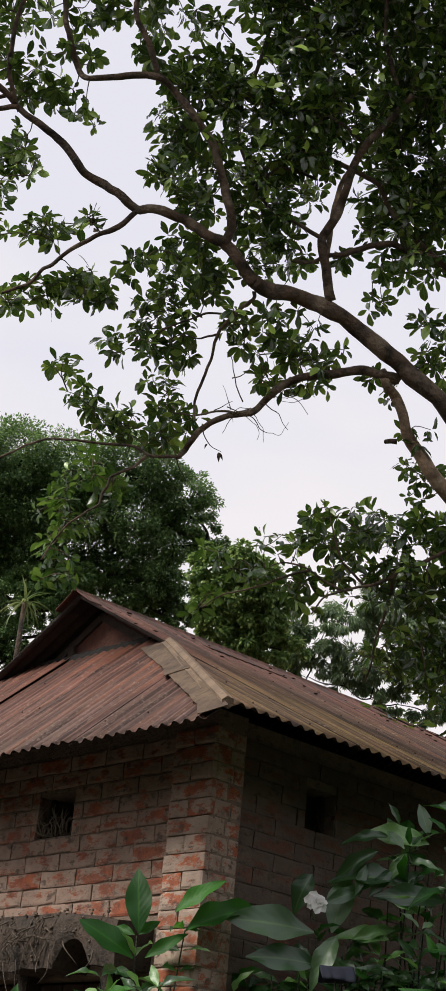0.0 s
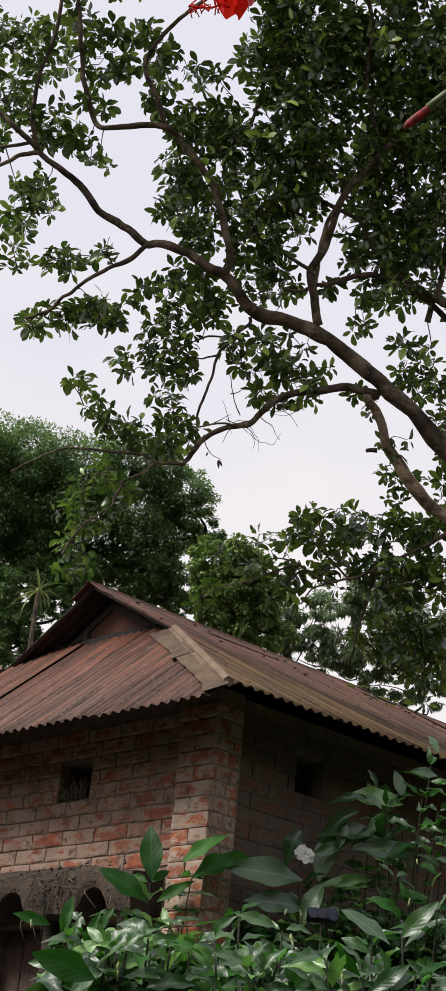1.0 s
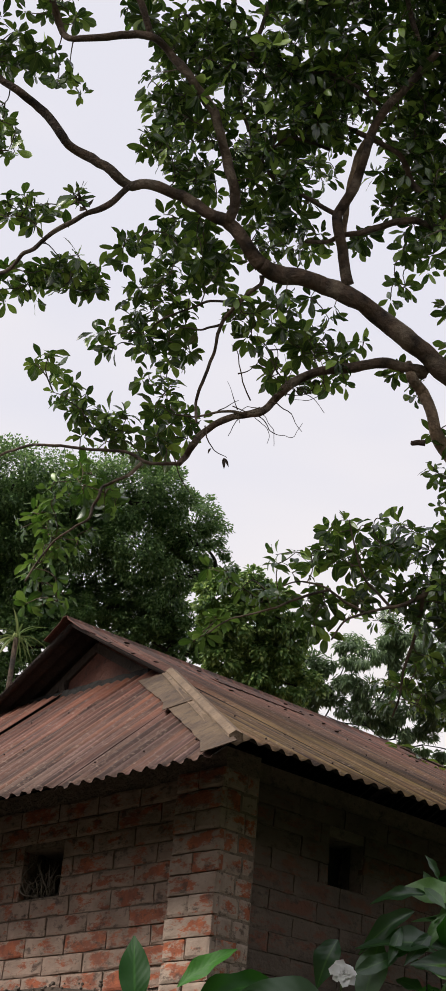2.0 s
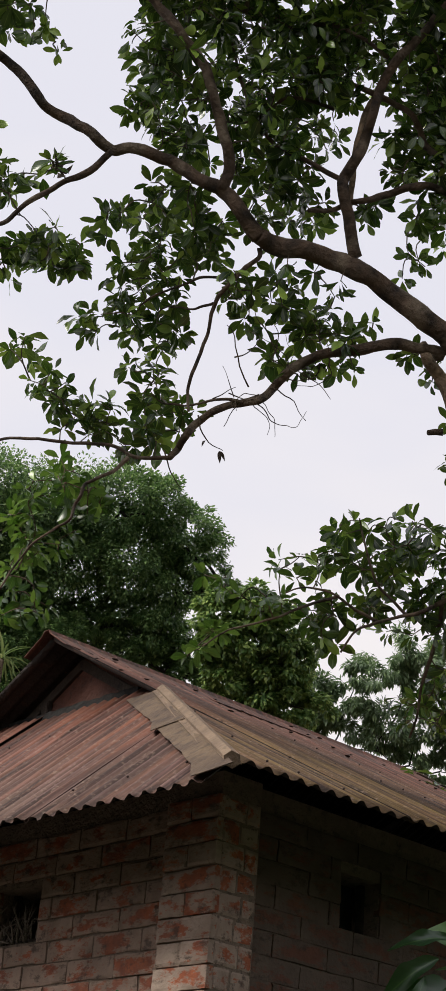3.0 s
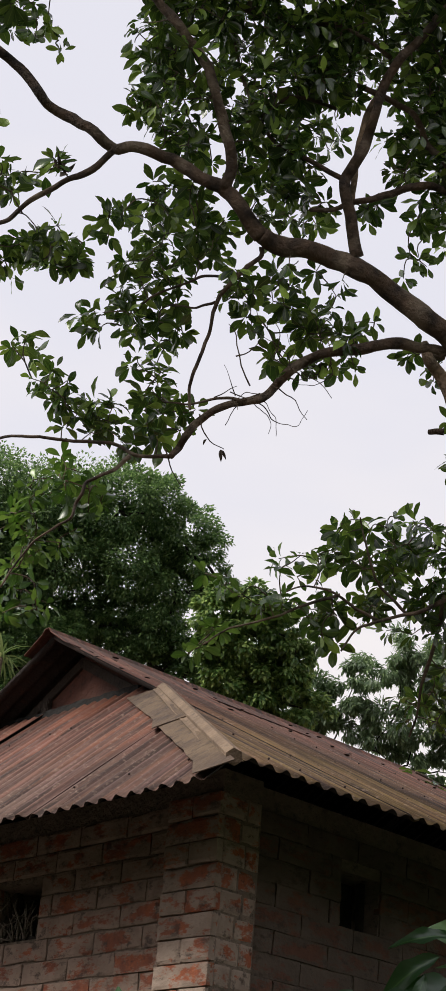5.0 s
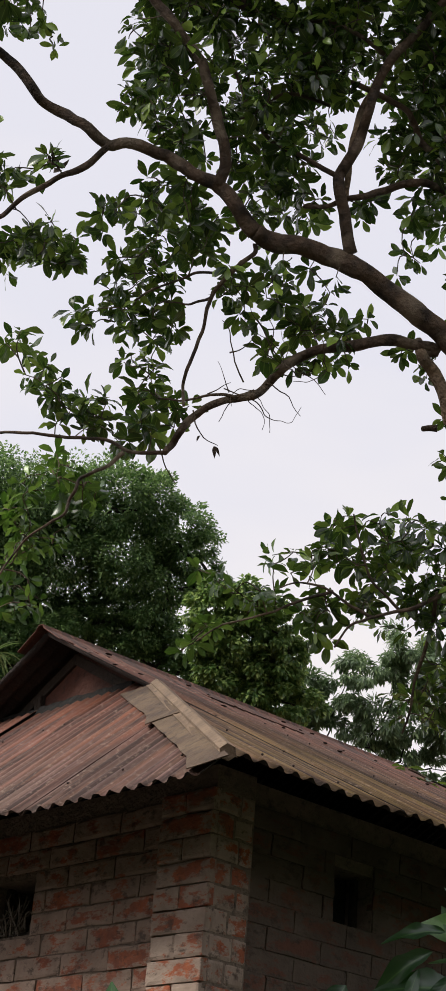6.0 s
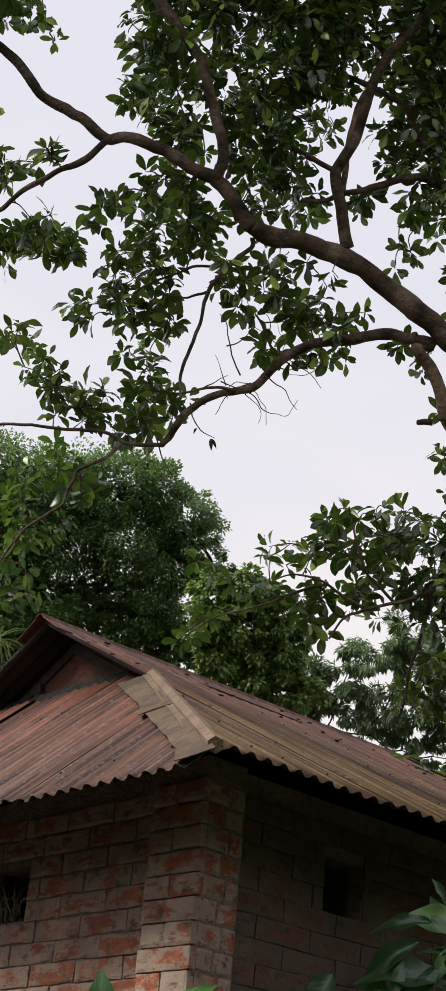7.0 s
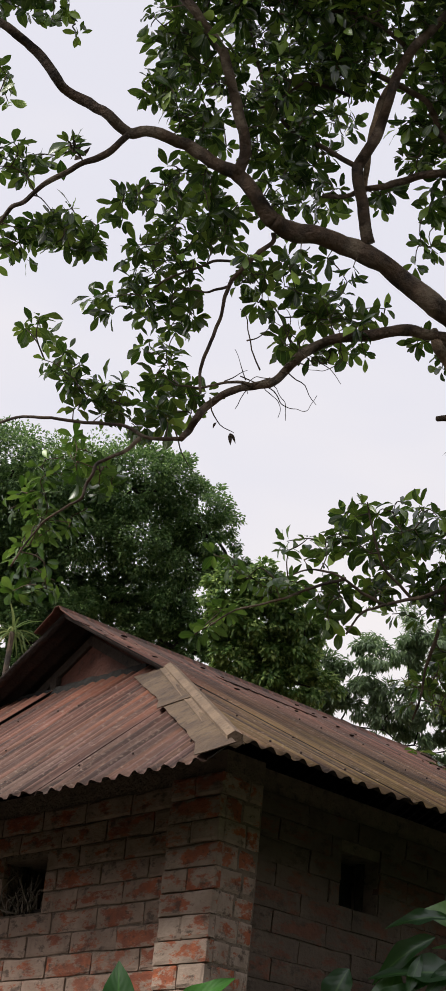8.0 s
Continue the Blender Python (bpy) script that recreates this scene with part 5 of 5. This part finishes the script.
LAWN, LAWN_AXES = np.array((5.572, -5.247, 0.378)), np.array(((0.6999, 0.7100, 0.0781), (0.2302, -0.3278, 0.9163), (-0.6761, 0.6233, 0.3928)))


def yard(side, ahead, z):
    """A place in the yard: metres to the side and ahead of the gate, and height."""
    p = E_O + side * E_R + ahead * E_F
    if z == GROUND:
        q = yard(side, ahead, 1.2)
        return np.array((q[0], q[1], GROUND))
    c = GATE_AXES @ (np.array((p[0], p[1], z)) - GATE)
    deep = 1.82 + 1.085 * c[2]
    return LAWN + np.array((c[0] * 0.7402 * deep / c[2], c[1] * 0.7402 * deep / c[2], deep)) @ LAWN_AXES


def side_of(p):
    """How far to the side of the gate a place in the yard lies."""
    c = LAWN_AXES @ (np.asarray(p) - LAWN)
    long = (c[2] - 1.82) / 1.085
    q = GATE + np.array((c[0] * long / (0.7402 * c[2]), c[1] * long / (0.7402 * c[2]), long)) @ GATE_AXES
    return (q[:2] - E_O) @ E_R


BUSH_SHAPES = [leaf_shape(0.35, 0.14, 0.25, 14, 0.05, 0.95, 0.2, 31, 0.95, 5), leaf_shape(0.38, 0.24, 0.5, 14, 0.07, 0.92, -0.4, 32, 0.92, 5), leaf_shape(0.33, 0.12, 0.15, 14, 0.045, 1.0, 0.35, 33, 0.95, 5), leaf_shape(0.37, 0.3, 0.65, 14, 0.08, 0.95, 0.5, 34, 0.92, 5)]


def shoot(rng, foot, tip, leaf, pairs, stems, leaves, bend=0.08):
    """A shoot with opposite pairs of leaves towards its tip."""
    foot, tip = np.array(foot, float), np.array(tip, float)
    line = rounded([foot, foot * 0.5 + tip * 0.5 + rng.normal(0, bend, 3) * (1, 1, 0.3), tip], 6)
    stems.append(tube_arrays(line, np.linspace(0.006, 0.003, len(line)), 6))
    d = unit(line[-1] - line[-3])
    a = unit(np.cross(d, rng.normal(0, 1, 3)))
    for k in range(pairs):
        c = tip - d * (max(0.065, 0.5 * leaf) * k) if k else tip
        side = np.cross(d, a) if k % 2 else a
        for s in (-1, 1):
            tilt = rng.uniform(0.7, 1.25) + 0.1 * k
            ahead = unit(d * math.cos(tilt) + s * side * math.sin(tilt) + rng.normal(0, 0.15, 3) + np.array((0, 0, -0.12 * k)))
            upw = unit(0.5 * d + np.array((0.45, -0.75, 0.5)) + rng.normal(0, 0.4, 3))     # leaves turn to the light
            leaves.append((int(rng.integers(4)), leaf_axes(ahead, upw, leaf * rng.uniform(0.7, 1.1) * (0.75 if k == 0 else 1)), c + ahead * 0.01))


def shrub(seed, foot, tips, leaf, pairs, label, inner=0, box_=(0.4, 0.4, 0.5), as_parts=220):
    """A shrub: shoots to the given tips (side, ahead, z), and more inside its body."""
    rng = np.random.default_rng(seed)
    f = yard(*foot)
    t = thing("flowering_shrub", f, label=label, category="shrub", group="shrubs before the hut")
    stems, leaves = [], []
    leaf *= 1.22 if foot[1] < 3 else 0.85
    inner = int(inner * 1.5)
    for s, a, z in tips:
        shoot(rng, f + rng.normal(0, 0.04, 3) * (1, 1, 0), yard(s, a, z), leaf, pairs, stems, leaves)
    cs, ca, cz = np.mean([q[0] for q in tips]), np.mean([q[1] for q in tips]), np.min([q[2] for q in tips])
    for _ in range(inner):
        s, a, z = cs + rng.uniform(-1, 1) * box_[0], ca + rng.uniform(-0.3, 1) * box_[1], cz - rng.uniform(0.0, 1) * box_[2]
        shoot(rng, f + rng.normal(0, 0.06, 3) * (1, 1, 0), yard(s, a, z), leaf, pairs, stems, leaves)
    if foot[1] < 3:
        stems = [q for q in stems if side_of(q[0][-1]) > -0.24]
    if foot[1] < 3:                     # nothing grows out before the doorway
        leaves = [q for q in leaves if side_of(q[2] + 0.5 * q[1][:, 1]) > -0.335]
    for chunk in stems:
        part("stem", mesh_of("stem", [chunk], STEM), STEM, t)
    own = leaves[:as_parts]
    leaves_as_parts("leaf", [q for i, q in enumerate(own) if i % 5 > 1], BUSH_SHAPES, LEAF_BUSH, t)
    leaves_as_parts("leaf", [q for i, q in enumerate(own) if i % 5 <= 1], BUSH_SHAPES, LEAF_DEEP, t)
    if len(leaves) > as_parts:
        tagged(part("foliage", leaf_mesh("foliage", leaves[as_parts:], BUSH_SHAPES, LEAF_BUSH), LEAF_BUSH, t), kind="stuff")
    return t


shrubs = []
shrubs.append(shrub(51, (-0.2, 5.51, GROUND), [(-0.208, 5.51, 1.680), (-0.025, 5.51, 1.712), (-0.326, 5.46, 1.521), (-0.104, 5.41, 1.490)], 0.2, 3, "tall glossy-leaved shrub with upright shoots by the pillar", 30, (0.2, 0.1, 0.4)))
shrubs.append(shrub(52, (-0.28, 2.6, GROUND), [(-0.246, 2.60, 1.241), (-0.286, 2.55, 1.189), (-0.216, 2.70, 1.249), (-0.151, 2.40, 1.191)], 0.105, 4, "low glossy shrub with pale sheen on its leaves", 100, (0.13, 0.3, 0.2)))
shrubs.append(shrub(53, (0.38, 5.74, GROUND), [(0.506, 5.74, 1.741), (0.646, 5.79, 1.733), (0.319, 5.68, 1.609), (0.756, 5.74, 1.684)], 0.22, 3, "flowering shrub with large glossy leaves and a white bloom", 40, (0.4, 0.15, 0.4)))
shrubs.append(shrub(54, (0.42, 2.5, GROUND), [(0.417, 2.50, 1.280), (0.479, 2.45, 1.299), (0.344, 2.40, 1.225), (0.410, 2.30, 1.173), (0.250, 2.30, 1.184)], 0.118, 4, "dense dark glossy shrub", 180, (0.33, 0.3, 0.3)))
shrubs.append(shrub(55, (0.85, 5.79, GROUND), [(0.924, 5.85, 2.201), (0.831, 5.79, 2.039), (1.110, 5.85, 2.356), (1.123, 5.74, 2.118), (0.922, 5.74, 1.926), (0.848, 5.79, 1.833), (1.198, 5.62, 1.923), (1.079, 5.68, 1.761), (1.383, 5.85, 2.263), (0.975, 5.85, 2.048), (0.970, 5.62, 1.671),
      (0.878, 5.74, 2.121), (1.012, 5.68, 2.008), (1.147, 5.74, 2.008), (0.787, 5.74, 1.896), (1.046, 5.74, 2.177), (1.193, 5.74, 2.233), (0.900, 5.62, 1.783), (1.238, 5.74, 2.121)],
      0.19, 3, "tall glossy-leaved shrub beside the hut's wall", 150, (0.42, 0.3, 0.6), 300))


shrubs.append(shrub(56, (0.05, 2.5, GROUND), [(0.101, 2.60, 1.278), (0.184, 2.50, 1.250), (-0.004, 2.50, 1.244), (-0.074, 2.40, 1.213), (0.050, 2.35, 1.210)], 0.108, 4, "low dense shrub with glossy pale-sheened leaves", 210, (0.3, 0.3, 0.3)))


# the large leaves that stand out at the shrubs' tops: the stalk's end and the leaf's point (side, ahead, z), width, shape
def big_leaf(parent, stalk, point, wide, shape):
    a, b = yard(*stalk), yard(*point)
    if stalk[1] < 3:
        b = a + (b - a) * 0.78
    face = np.array((-E_F[0], -E_F[1], 0.45)) + np.array((0.25 * math.sin(40 * stalk[0]), 0.25 * math.sin(60 * stalk[2]), 0.2 * math.sin(90 * point[0])))
    axes = leaf_axes(b - a, face, float(np.linalg.norm(b - a)) * 1.04, wide)
    leaves_as_parts("leaf", [(0, axes, a)], [BUSH_SHAPES[shape]], LEAF_DEEP if parent in shrubs[:2] else LEAF_BUSH, parent)


for row in (                                                            ((-0.199, 5.46, 1.684), (-0.222, 5.46, 1.930), 1.2, 2),
            ((-0.212, 5.46, 1.594), (-0.412, 5.42, 1.738), 1.3, 2),
            ((-0.067, 5.46, 1.771), (0.098, 5.40, 1.914), 0.95, 0),
            ((-0.025, 5.46, 1.701), (0.284, 5.50, 1.915), 0.6, 1),
            ((-0.170, 5.51, 1.604), (-0.025, 5.45, 1.704), 0.8, 0)):
    big_leaf(shrubs[0], *row)
for row in (((-0.248, 2.50, 1.215), (-0.234, 2.50, 1.326), 0.7, 1),
            ((-0.273, 2.50, 1.233), (-0.356, 2.45, 1.258), 0.9, 0),
            ((-0.158, 2.30, 1.131), (-0.285, 2.20, 1.178), 1.3, 2),
            ((-0.179, 2.50, 1.221), (-0.148, 2.47, 1.289), 0.9, 0)):
    big_leaf(shrubs[1], *row)
for row in (((0.465, 5.60, 1.965), (0.380, 5.54, 1.847), 1.5, 3),
            ((0.480, 5.62, 1.748), (0.149, 5.45, 1.790), 1.15, 2),
            ((0.562, 5.74, 1.763), (0.623, 5.74, 2.011), 1.3, 2),
            ((0.496, 5.62, 1.627), (0.240, 5.49, 1.666), 1.1, 0),
            ((0.572, 5.62, 1.737), (0.458, 5.51, 1.579), 1, 1),
            ((0.633, 5.68, 1.733), (0.828, 5.68, 1.828), 0.6, 1),
            ((0.160, 2.35, 1.243), (0.076, 2.30, 1.272), 1, 0)):
    big_leaf(shrubs[2], *row)
for row in (((0.392, 2.35, 1.238), (0.466, 2.30, 1.323), 1, 0),
            ((0.282, 2.35, 1.281), (0.386, 2.27, 1.219), 1.1, 2),
            ((0.330, 2.30, 1.142), (0.406, 2.25, 1.202), 1, 0),
            ((0.401, 2.25, 1.108), (0.459, 2.20, 1.167), 1.2, 2),
            ((0.250, 2.30, 1.163), (0.166, 2.25, 1.202), 1, 1),
            ((0.282, 2.35, 1.232), (0.343, 2.30, 1.206), 1, 0)):
    big_leaf(shrubs[3], *row)
for row in (((0.785, 5.72, 2.154), (0.596, 5.66, 2.152), 0.75, 1),
            ((0.831, 5.72, 2.207), (0.796, 5.66, 2.279), 1.0, 0),
            ((0.778, 5.72, 2.176), (0.840, 5.66, 2.110), 1.2, 2),
            ((0.743, 5.72, 2.092), (0.541, 5.66, 2.000), 0.75, 3),
            ((0.756, 5.72, 1.968), (0.616, 5.66, 1.943), 0.7, 1),
            ((0.804, 5.72, 2.025), (0.707, 5.66, 1.919), 0.9, 0),
            ((0.700, 5.72, 2.041), (0.647, 5.66, 1.916), 0.8, 2),
            ((0.859, 5.72, 2.089), (0.771, 5.66, 1.980), 0.9, 1)):
    big_leaf(shrubs[4], *row)
for row in (((0.965, 5.79, 2.147), (0.703, 5.68, 2.196), 1, 0),
            ((0.863, 5.74, 1.970), (0.578, 5.62, 2.038), 0.9, 1),
            ((1.123, 5.74, 2.284), (0.997, 5.68, 2.302), 1.2, 2),
            ((0.975, 5.85, 2.185), (0.941, 5.85, 2.331), 1.1, 2),
            ((1.023, 5.74, 1.912), (0.741, 5.62, 1.938), 0.9, 0),
            ((0.790, 5.74, 1.754), (0.594, 5.62, 1.782), 0.9, 1),
            ((1.145, 5.85, 2.419), (1.117, 5.85, 2.521), 1.2, 0),
            ((0.847, 5.91, 2.180), (0.812, 5.91, 2.281), 1, 0),
            ((0.975, 5.85, 2.048), (0.781, 5.79, 2.134), 0.8, 1),
            ((0.690, 5.74, 1.941), (0.529, 5.62, 1.880), 0.8, 0)):
    big_leaf(shrubs[4], *row)


# white bloom and buds
def bloom(at, facing, size, seed):
    rng = np.random.default_rng(seed)
    t = thing("white_flower", at, label="white double flower on a shrub's shoot", category="flower")
    shapes = [leaf_shape(0.85, 0.15, 0.35, 5, 0.05, 1.2, 0.0, 61, 0.5), leaf_shape(0.8, 0.2, 0.1, 5, 0.08, 1.2, 0.3, 62, 0.5)]
    f = unit(facing)
    a = unit(np.cross(f, (0.2, 0.1, 1)))
    b = np.cross(f, a)
    placed = []
    for ring, (n, tilt, k) in enumerate(((7, 1.35, 1.0), (7, 1.05, 0.85), (6, 0.7, 0.65), (4, 0.35, 0.45))):
        for i in range(n):
            th = 6.283 * i / n + ring * 0.5 + rng.normal(0, 0.1)
            d = f * math.cos(tilt) + (a * math.cos(th) + b * math.sin(th)) * math.sin(tilt)
            placed.append((int(rng.integers(2)), leaf_axes(d, f, size * k * rng.uniform(0.85, 1.1)), np.array(at)))
    leaves_as_parts("petal", placed, shapes, PETAL_WHITE, t)
    line = np.array([np.array(at) - f * 0.002, np.array(at) - f * 0.03, np.array(at) - f * 0.06 + (0, 0, -0.03)])
    part("stalk", mesh_of("stalk", [tube_arrays(line, [0.004, 0.004, 0.003], 6)], CALYX), CALYX, t)


def bud(at, length, seed):
    rng = np.random.default_rng(seed)
    at = np.array(at, float)
    t = thing("flower_bud", at, label="pale green flower bud on a shrub", category="bud", group="buds on the shrubs")
    d = unit((rng.normal(0, 0.4), rng.normal(0, 0.4), 1))
    line = np.array([at + d * length * k for k in (0, 0.15, 0.4, 0.65, 0.85, 1.0)])
    part("bud_tip", mesh_of("bud_tip", [tube_arrays(line, np.array([0.25, 0.6, 1.0, 0.85, 0.45, 0.08]) * length * 0.22, 8)], BUD_GREEN), BUD_GREEN, t)
    line = np.array([at - d * length * 0.9, at - d * length * 0.4, at + d * 0.003])
    part("stalk", mesh_of("stalk", [tube_arrays(line, [0.003, 0.003, 0.0035], 6)], CALYX), CALYX, t)


to_eye = -np.array((E_F[0], E_F[1], -0.1))
bloom(yard(*(0.477, 5.51, 1.844)), to_eye + np.array((0.0, 0.0, 0.35)), 0.055, 7)
for i, (side, ahead, z, s) in enumerate(((0.203, 2.30, 1.263, 0.016), (0.175, 2.30, 1.265, 0.013), (0.181, 2.20, 1.207, 0.034), (0.802, 4.50, 1.695, 0.024), (0.399, 2.30, 1.296, 0.018), (-0.284, 2.30, 1.217, 0.020), (-0.206, 2.40, 1.247, 0.014), (-0.110, 2.15, 1.139, 0.036), (0.262, 2.15, 1.149, 0.026))):
    bud(yard(side, ahead, z), 0.7 * s, 70 + i)


# folded blue plastic sheet hung on a stake among the shrubs
stake_at = yard(0.542, 5.35, GROUND)
sheet_top = yard(0.542, 5.35, 1.598)
sheet = thing("plastic_sheet", stake_at, label="folded dark blue plastic sheet hung on a stake", category="sheet")
line = rounded([stake_at - (0, 0, 0.1), stake_at + (0.01, 0, 0.9), sheet_top], 4)
part("stake", mesh_of("stake", [tube_arrays(line, np.linspace(0.005, 0.004, len(line)), 7, 0.2)], TIMBER), TIMBER, sheet)
bm = bmesh.new()
grid = []
for i in range(15):
    row = []
    for k in range(12):
        s, q = i / 14 - 0.5, k / 11
        x = s * 0.14 * (1 - 0.2 * abs(q - 0.5))
        drop = 0.06 * abs(q - 0.5) * 2
        out = 0.05 * (q - 0.5) * 2 + 0.02 * math.sin(s * 19) * drop * 5
        c = Vector(sheet_top) + Vector((E_R[0] * x - E_F[0] * out, E_R[1] * x - E_F[1] * out, 0.012 - drop - 0.25 * x * x))
        row.append(bm.verts.new(c + 0.012 * noise.noise_vector(c * 14)))
    grid.append(row)
for p, q in zip(grid, grid[1:]):
    for k in range(11):
        bm.faces.new((p[k], q[k], q[k + 1], p[k + 1]))
ob = part("cloth", bm, BLUE, sheet, "dark blue plastic", smooth=True)
mod = ob.modifiers.new("thickness", "SOLIDIFY")
mod.thickness = 0.003

# ---------------------------------------------------------------- red hibiscus arching overhead
hib = thing("hibiscus", (4.7, -2.2, GROUND), label="hibiscus with arching stems, a red flower and a bud", category="shrub")
hf = np.array((4.7, -2.2, GROUND - 0.05))
flower_at, bud_at = np.array((3.295, -3.262, 2.928)), np.array((3.553, -2.85, 2.742))
to_stem = np.array((0.08, 0.041, 0.079)) * 0.75
line1 = rounded([hf, (4.72, -2.25, 1.2), (4.5, -2.55, 2.6), (3.942, -3.0, 3.25), (3.487, -3.15, 3.22), flower_at + (0.02, 0.01, 0.095)], 6)
line2 = rounded([hf + (0.03, 0.02, 0), (4.65, -2.2, 1.4), (4.3, -2.45, 2.5), (3.855, -2.66, 2.94), bud_at + to_stem], 6)
for ln in (line1, line2):
    part("stem", mesh_of("stem", [tube_arrays(ln, np.linspace(0.012, 0.003, len(ln)), 7)], STEM), STEM, hib)
petals = [leaf_shape(0.85, 0.05, 0.5, 7, 0.05, 1.0, 0.1, 81), leaf_shape(0.8, 0.1, 0.8, 7, 0.07, 1.0, -0.1, 82)]
rng = np.random.default_rng(9)
petal_set = []
for i in range(5):
    th = 6.283 * i / 5 + 0.3
    d = np.array((0.95 * math.cos(th), 0.95 * math.sin(th), -0.6))
    petal_set.append((i % 2, leaf_axes(d, (math.cos(th), math.sin(th), 0.7), 0.085), flower_at + (0, 0, 0.06)))
leaves_as_parts("petal", petal_set, petals, PETAL_RED, hib)
part("calyx", mesh_of("calyx", [tube_arrays(np.array([flower_at + (0.02, 0.01, 0.1), flower_at + (0.01, 0.005, 0.08), flower_at + (0, 0, 0.055)]), [0.004, 0.011, 0.009], 8)], CALYX), CALYX, hib)
bd = -unit(to_stem)
bl = np.array([bud_at - bd * 0.035 + bd * 0.1 * k for k in (0, 0.3, 0.6, 0.85, 1.0)])
part("bud", mesh_of("bud", [tube_arrays(bl, [0.005, 0.010, 0.0118, 0.0095, 0.003], 9, 0.9)], BUD_RED), BUD_RED, hib, "rolled red bud")
bc = np.array([bud_at + to_stem, bud_at - bd * 0.06, bud_at - bd * 0.01])
part("calyx", mesh_of("calyx", [tube_arrays(bc, [0.004, 0.009, 0.0105], 8)], CALYX), CALYX, hib)

col_line = rounded([flower_at + (0, 0, 0.05), flower_at + (-0.03, -0.03, -0.01), flower_at + (-0.07, -0.08, -0.02)], 5)
part("stamen_column", mesh_of("stamen_column", [tube_arrays(col_line, np.linspace(0.003, 0.0018, len(col_line)), 6)]
     + [tube_arrays(np.array([q, q + rng.normal(0, 0.012, 3)]), [0.0015, 0.002], 4) for q in col_line[4:] for _ in range(5)], PETAL_RED), PETAL_RED, hib, "red stamen column")

# ---------------------------------------------------------------- bricks of the hut's walls
COURSE, GAP = 0.078, 0.006
long_bricks = [brick_mesh(0.252, COURSE - GAP, 0.03, 200 + i) for i in range(6)]
half_bricks = [brick_mesh(0.118, COURSE - GAP, 0.03, 220 + i) for i in range(4)]
pillar_long = [brick_mesh(0.252, COURSE - GAP, 0.03, 300 + i, BRICK_PILLAR) for i in range(4)]
pillar_half = [brick_mesh(0.118, COURSE - GAP, 0.03, 320 + i, BRICK_PILLAR) for i in range(4)]
long_shaded = [brick_mesh(0.2565, COURSE - 0.0015, 0.03, 240 + i, BRICK_SHADED, 0.0018) for i in range(6)]
half_shaded = [brick_mesh(0.1185, COURSE - 0.0015, 0.03, 260 + i, BRICK_SHADED, 0.0018) for i in range(4)]
TURN_S = Matrix.Rotation(radians(90), 4, "Z")
rng = np.random.default_rng(17)
Z0 = 2.133                                    # one mortar joint


def lay(parent, win, start, end, courses, place, longs, halves):
    """Courses in running bond, cut to the wall's ends and round its window."""
    for k in courses:
        z = Z0 + COURSE * (k + 0.5)
        a = start - (0.13 if k % 2 else 0.0) + rng.normal(0, 0.008)
        while a < end:
            a0, a1 = max(a, start), min(a + 0.252, end)
            pieces = [(a0, a1)]
            if z + COURSE / 2 > win[2] + 0.02 and z - COURSE / 2 < win[3] - 0.02:
                pieces = [(a0, min(a1, win[0])), (max(a0, win[1]), a1)]
            for p0, p1 in pieces:
                if p1 - p0 > 0.03:
                    whole = p1 - p0 > 0.17
                    m = place((p0 + p1) / 2, z) @ Matrix.Rotation(rng.normal(0, 0.003), 4, "Y") @ Matrix.Diagonal(((p1 - p0) / (0.252 if whole else 0.118), 1, 1, 1))
                    m.translation += place(0, 0).to_3x3() @ Vector((0, rng.normal(0, 0.0012), 0))
                    hang(new("brick", (longs if whole else halves)[int(rng.integers(4))]), parent, m)
            a += 0.26


lay(wall_front, WIN_F, -3.125, -0.265, range(-5, 5), lambda a, z: Matrix.Translation((a, FACE_F + 0.012, z)), long_bricks, half_bricks)
lay(wall_side, WIN_S, 0.19, 3.3, range(-10, 5), lambda a, z: Matrix.Translation((FACE_S - 0.012, a, z)) @ TURN_S, long_shaded, half_shaded)
# the pillar: one long face of a brick and a half to the front, a shorter one to the side
for c in range(-16, 5):
    z = Z0 + COURSE * (c + 0.5)
    # a stretcher and two headers by turns on the front, cut bricks on the side
    for a0, a1 in (((-0.262, 0.0),) if c % 2 else ((-0.262, -0.137), (-0.137, 0.0))):
        whole = a1 - a0 > 0.2
        m = Matrix.Translation(((a0 + a1) / 2, 0.006 + rng.normal(0, 0.002), z)) @ Matrix.Diagonal(((a1 - a0 - 0.006) / (0.252 if whole else 0.118), 1, 1, 1))
        hang(new("brick", (pillar_long if whole else pillar_half)[int(rng.integers(4))]), pillar, m)
    split = 0.45 if c % 2 else 0.62
    for a0, a1 in ((0.0185, 0.02 + 0.165 * split), (0.02 + 0.165 * split, 0.185)):
        m = Matrix.Translation((-0.018 + rng.normal(0, 0.002), (a0 + a1) / 2, z)) @ TURN_S @ Matrix.Diagonal(((a1 - a0 - 0.006) / 0.118, 1, 1, 1))
        hang(new("brick", pillar_half[int(rng.integers(4))]), pillar, m)
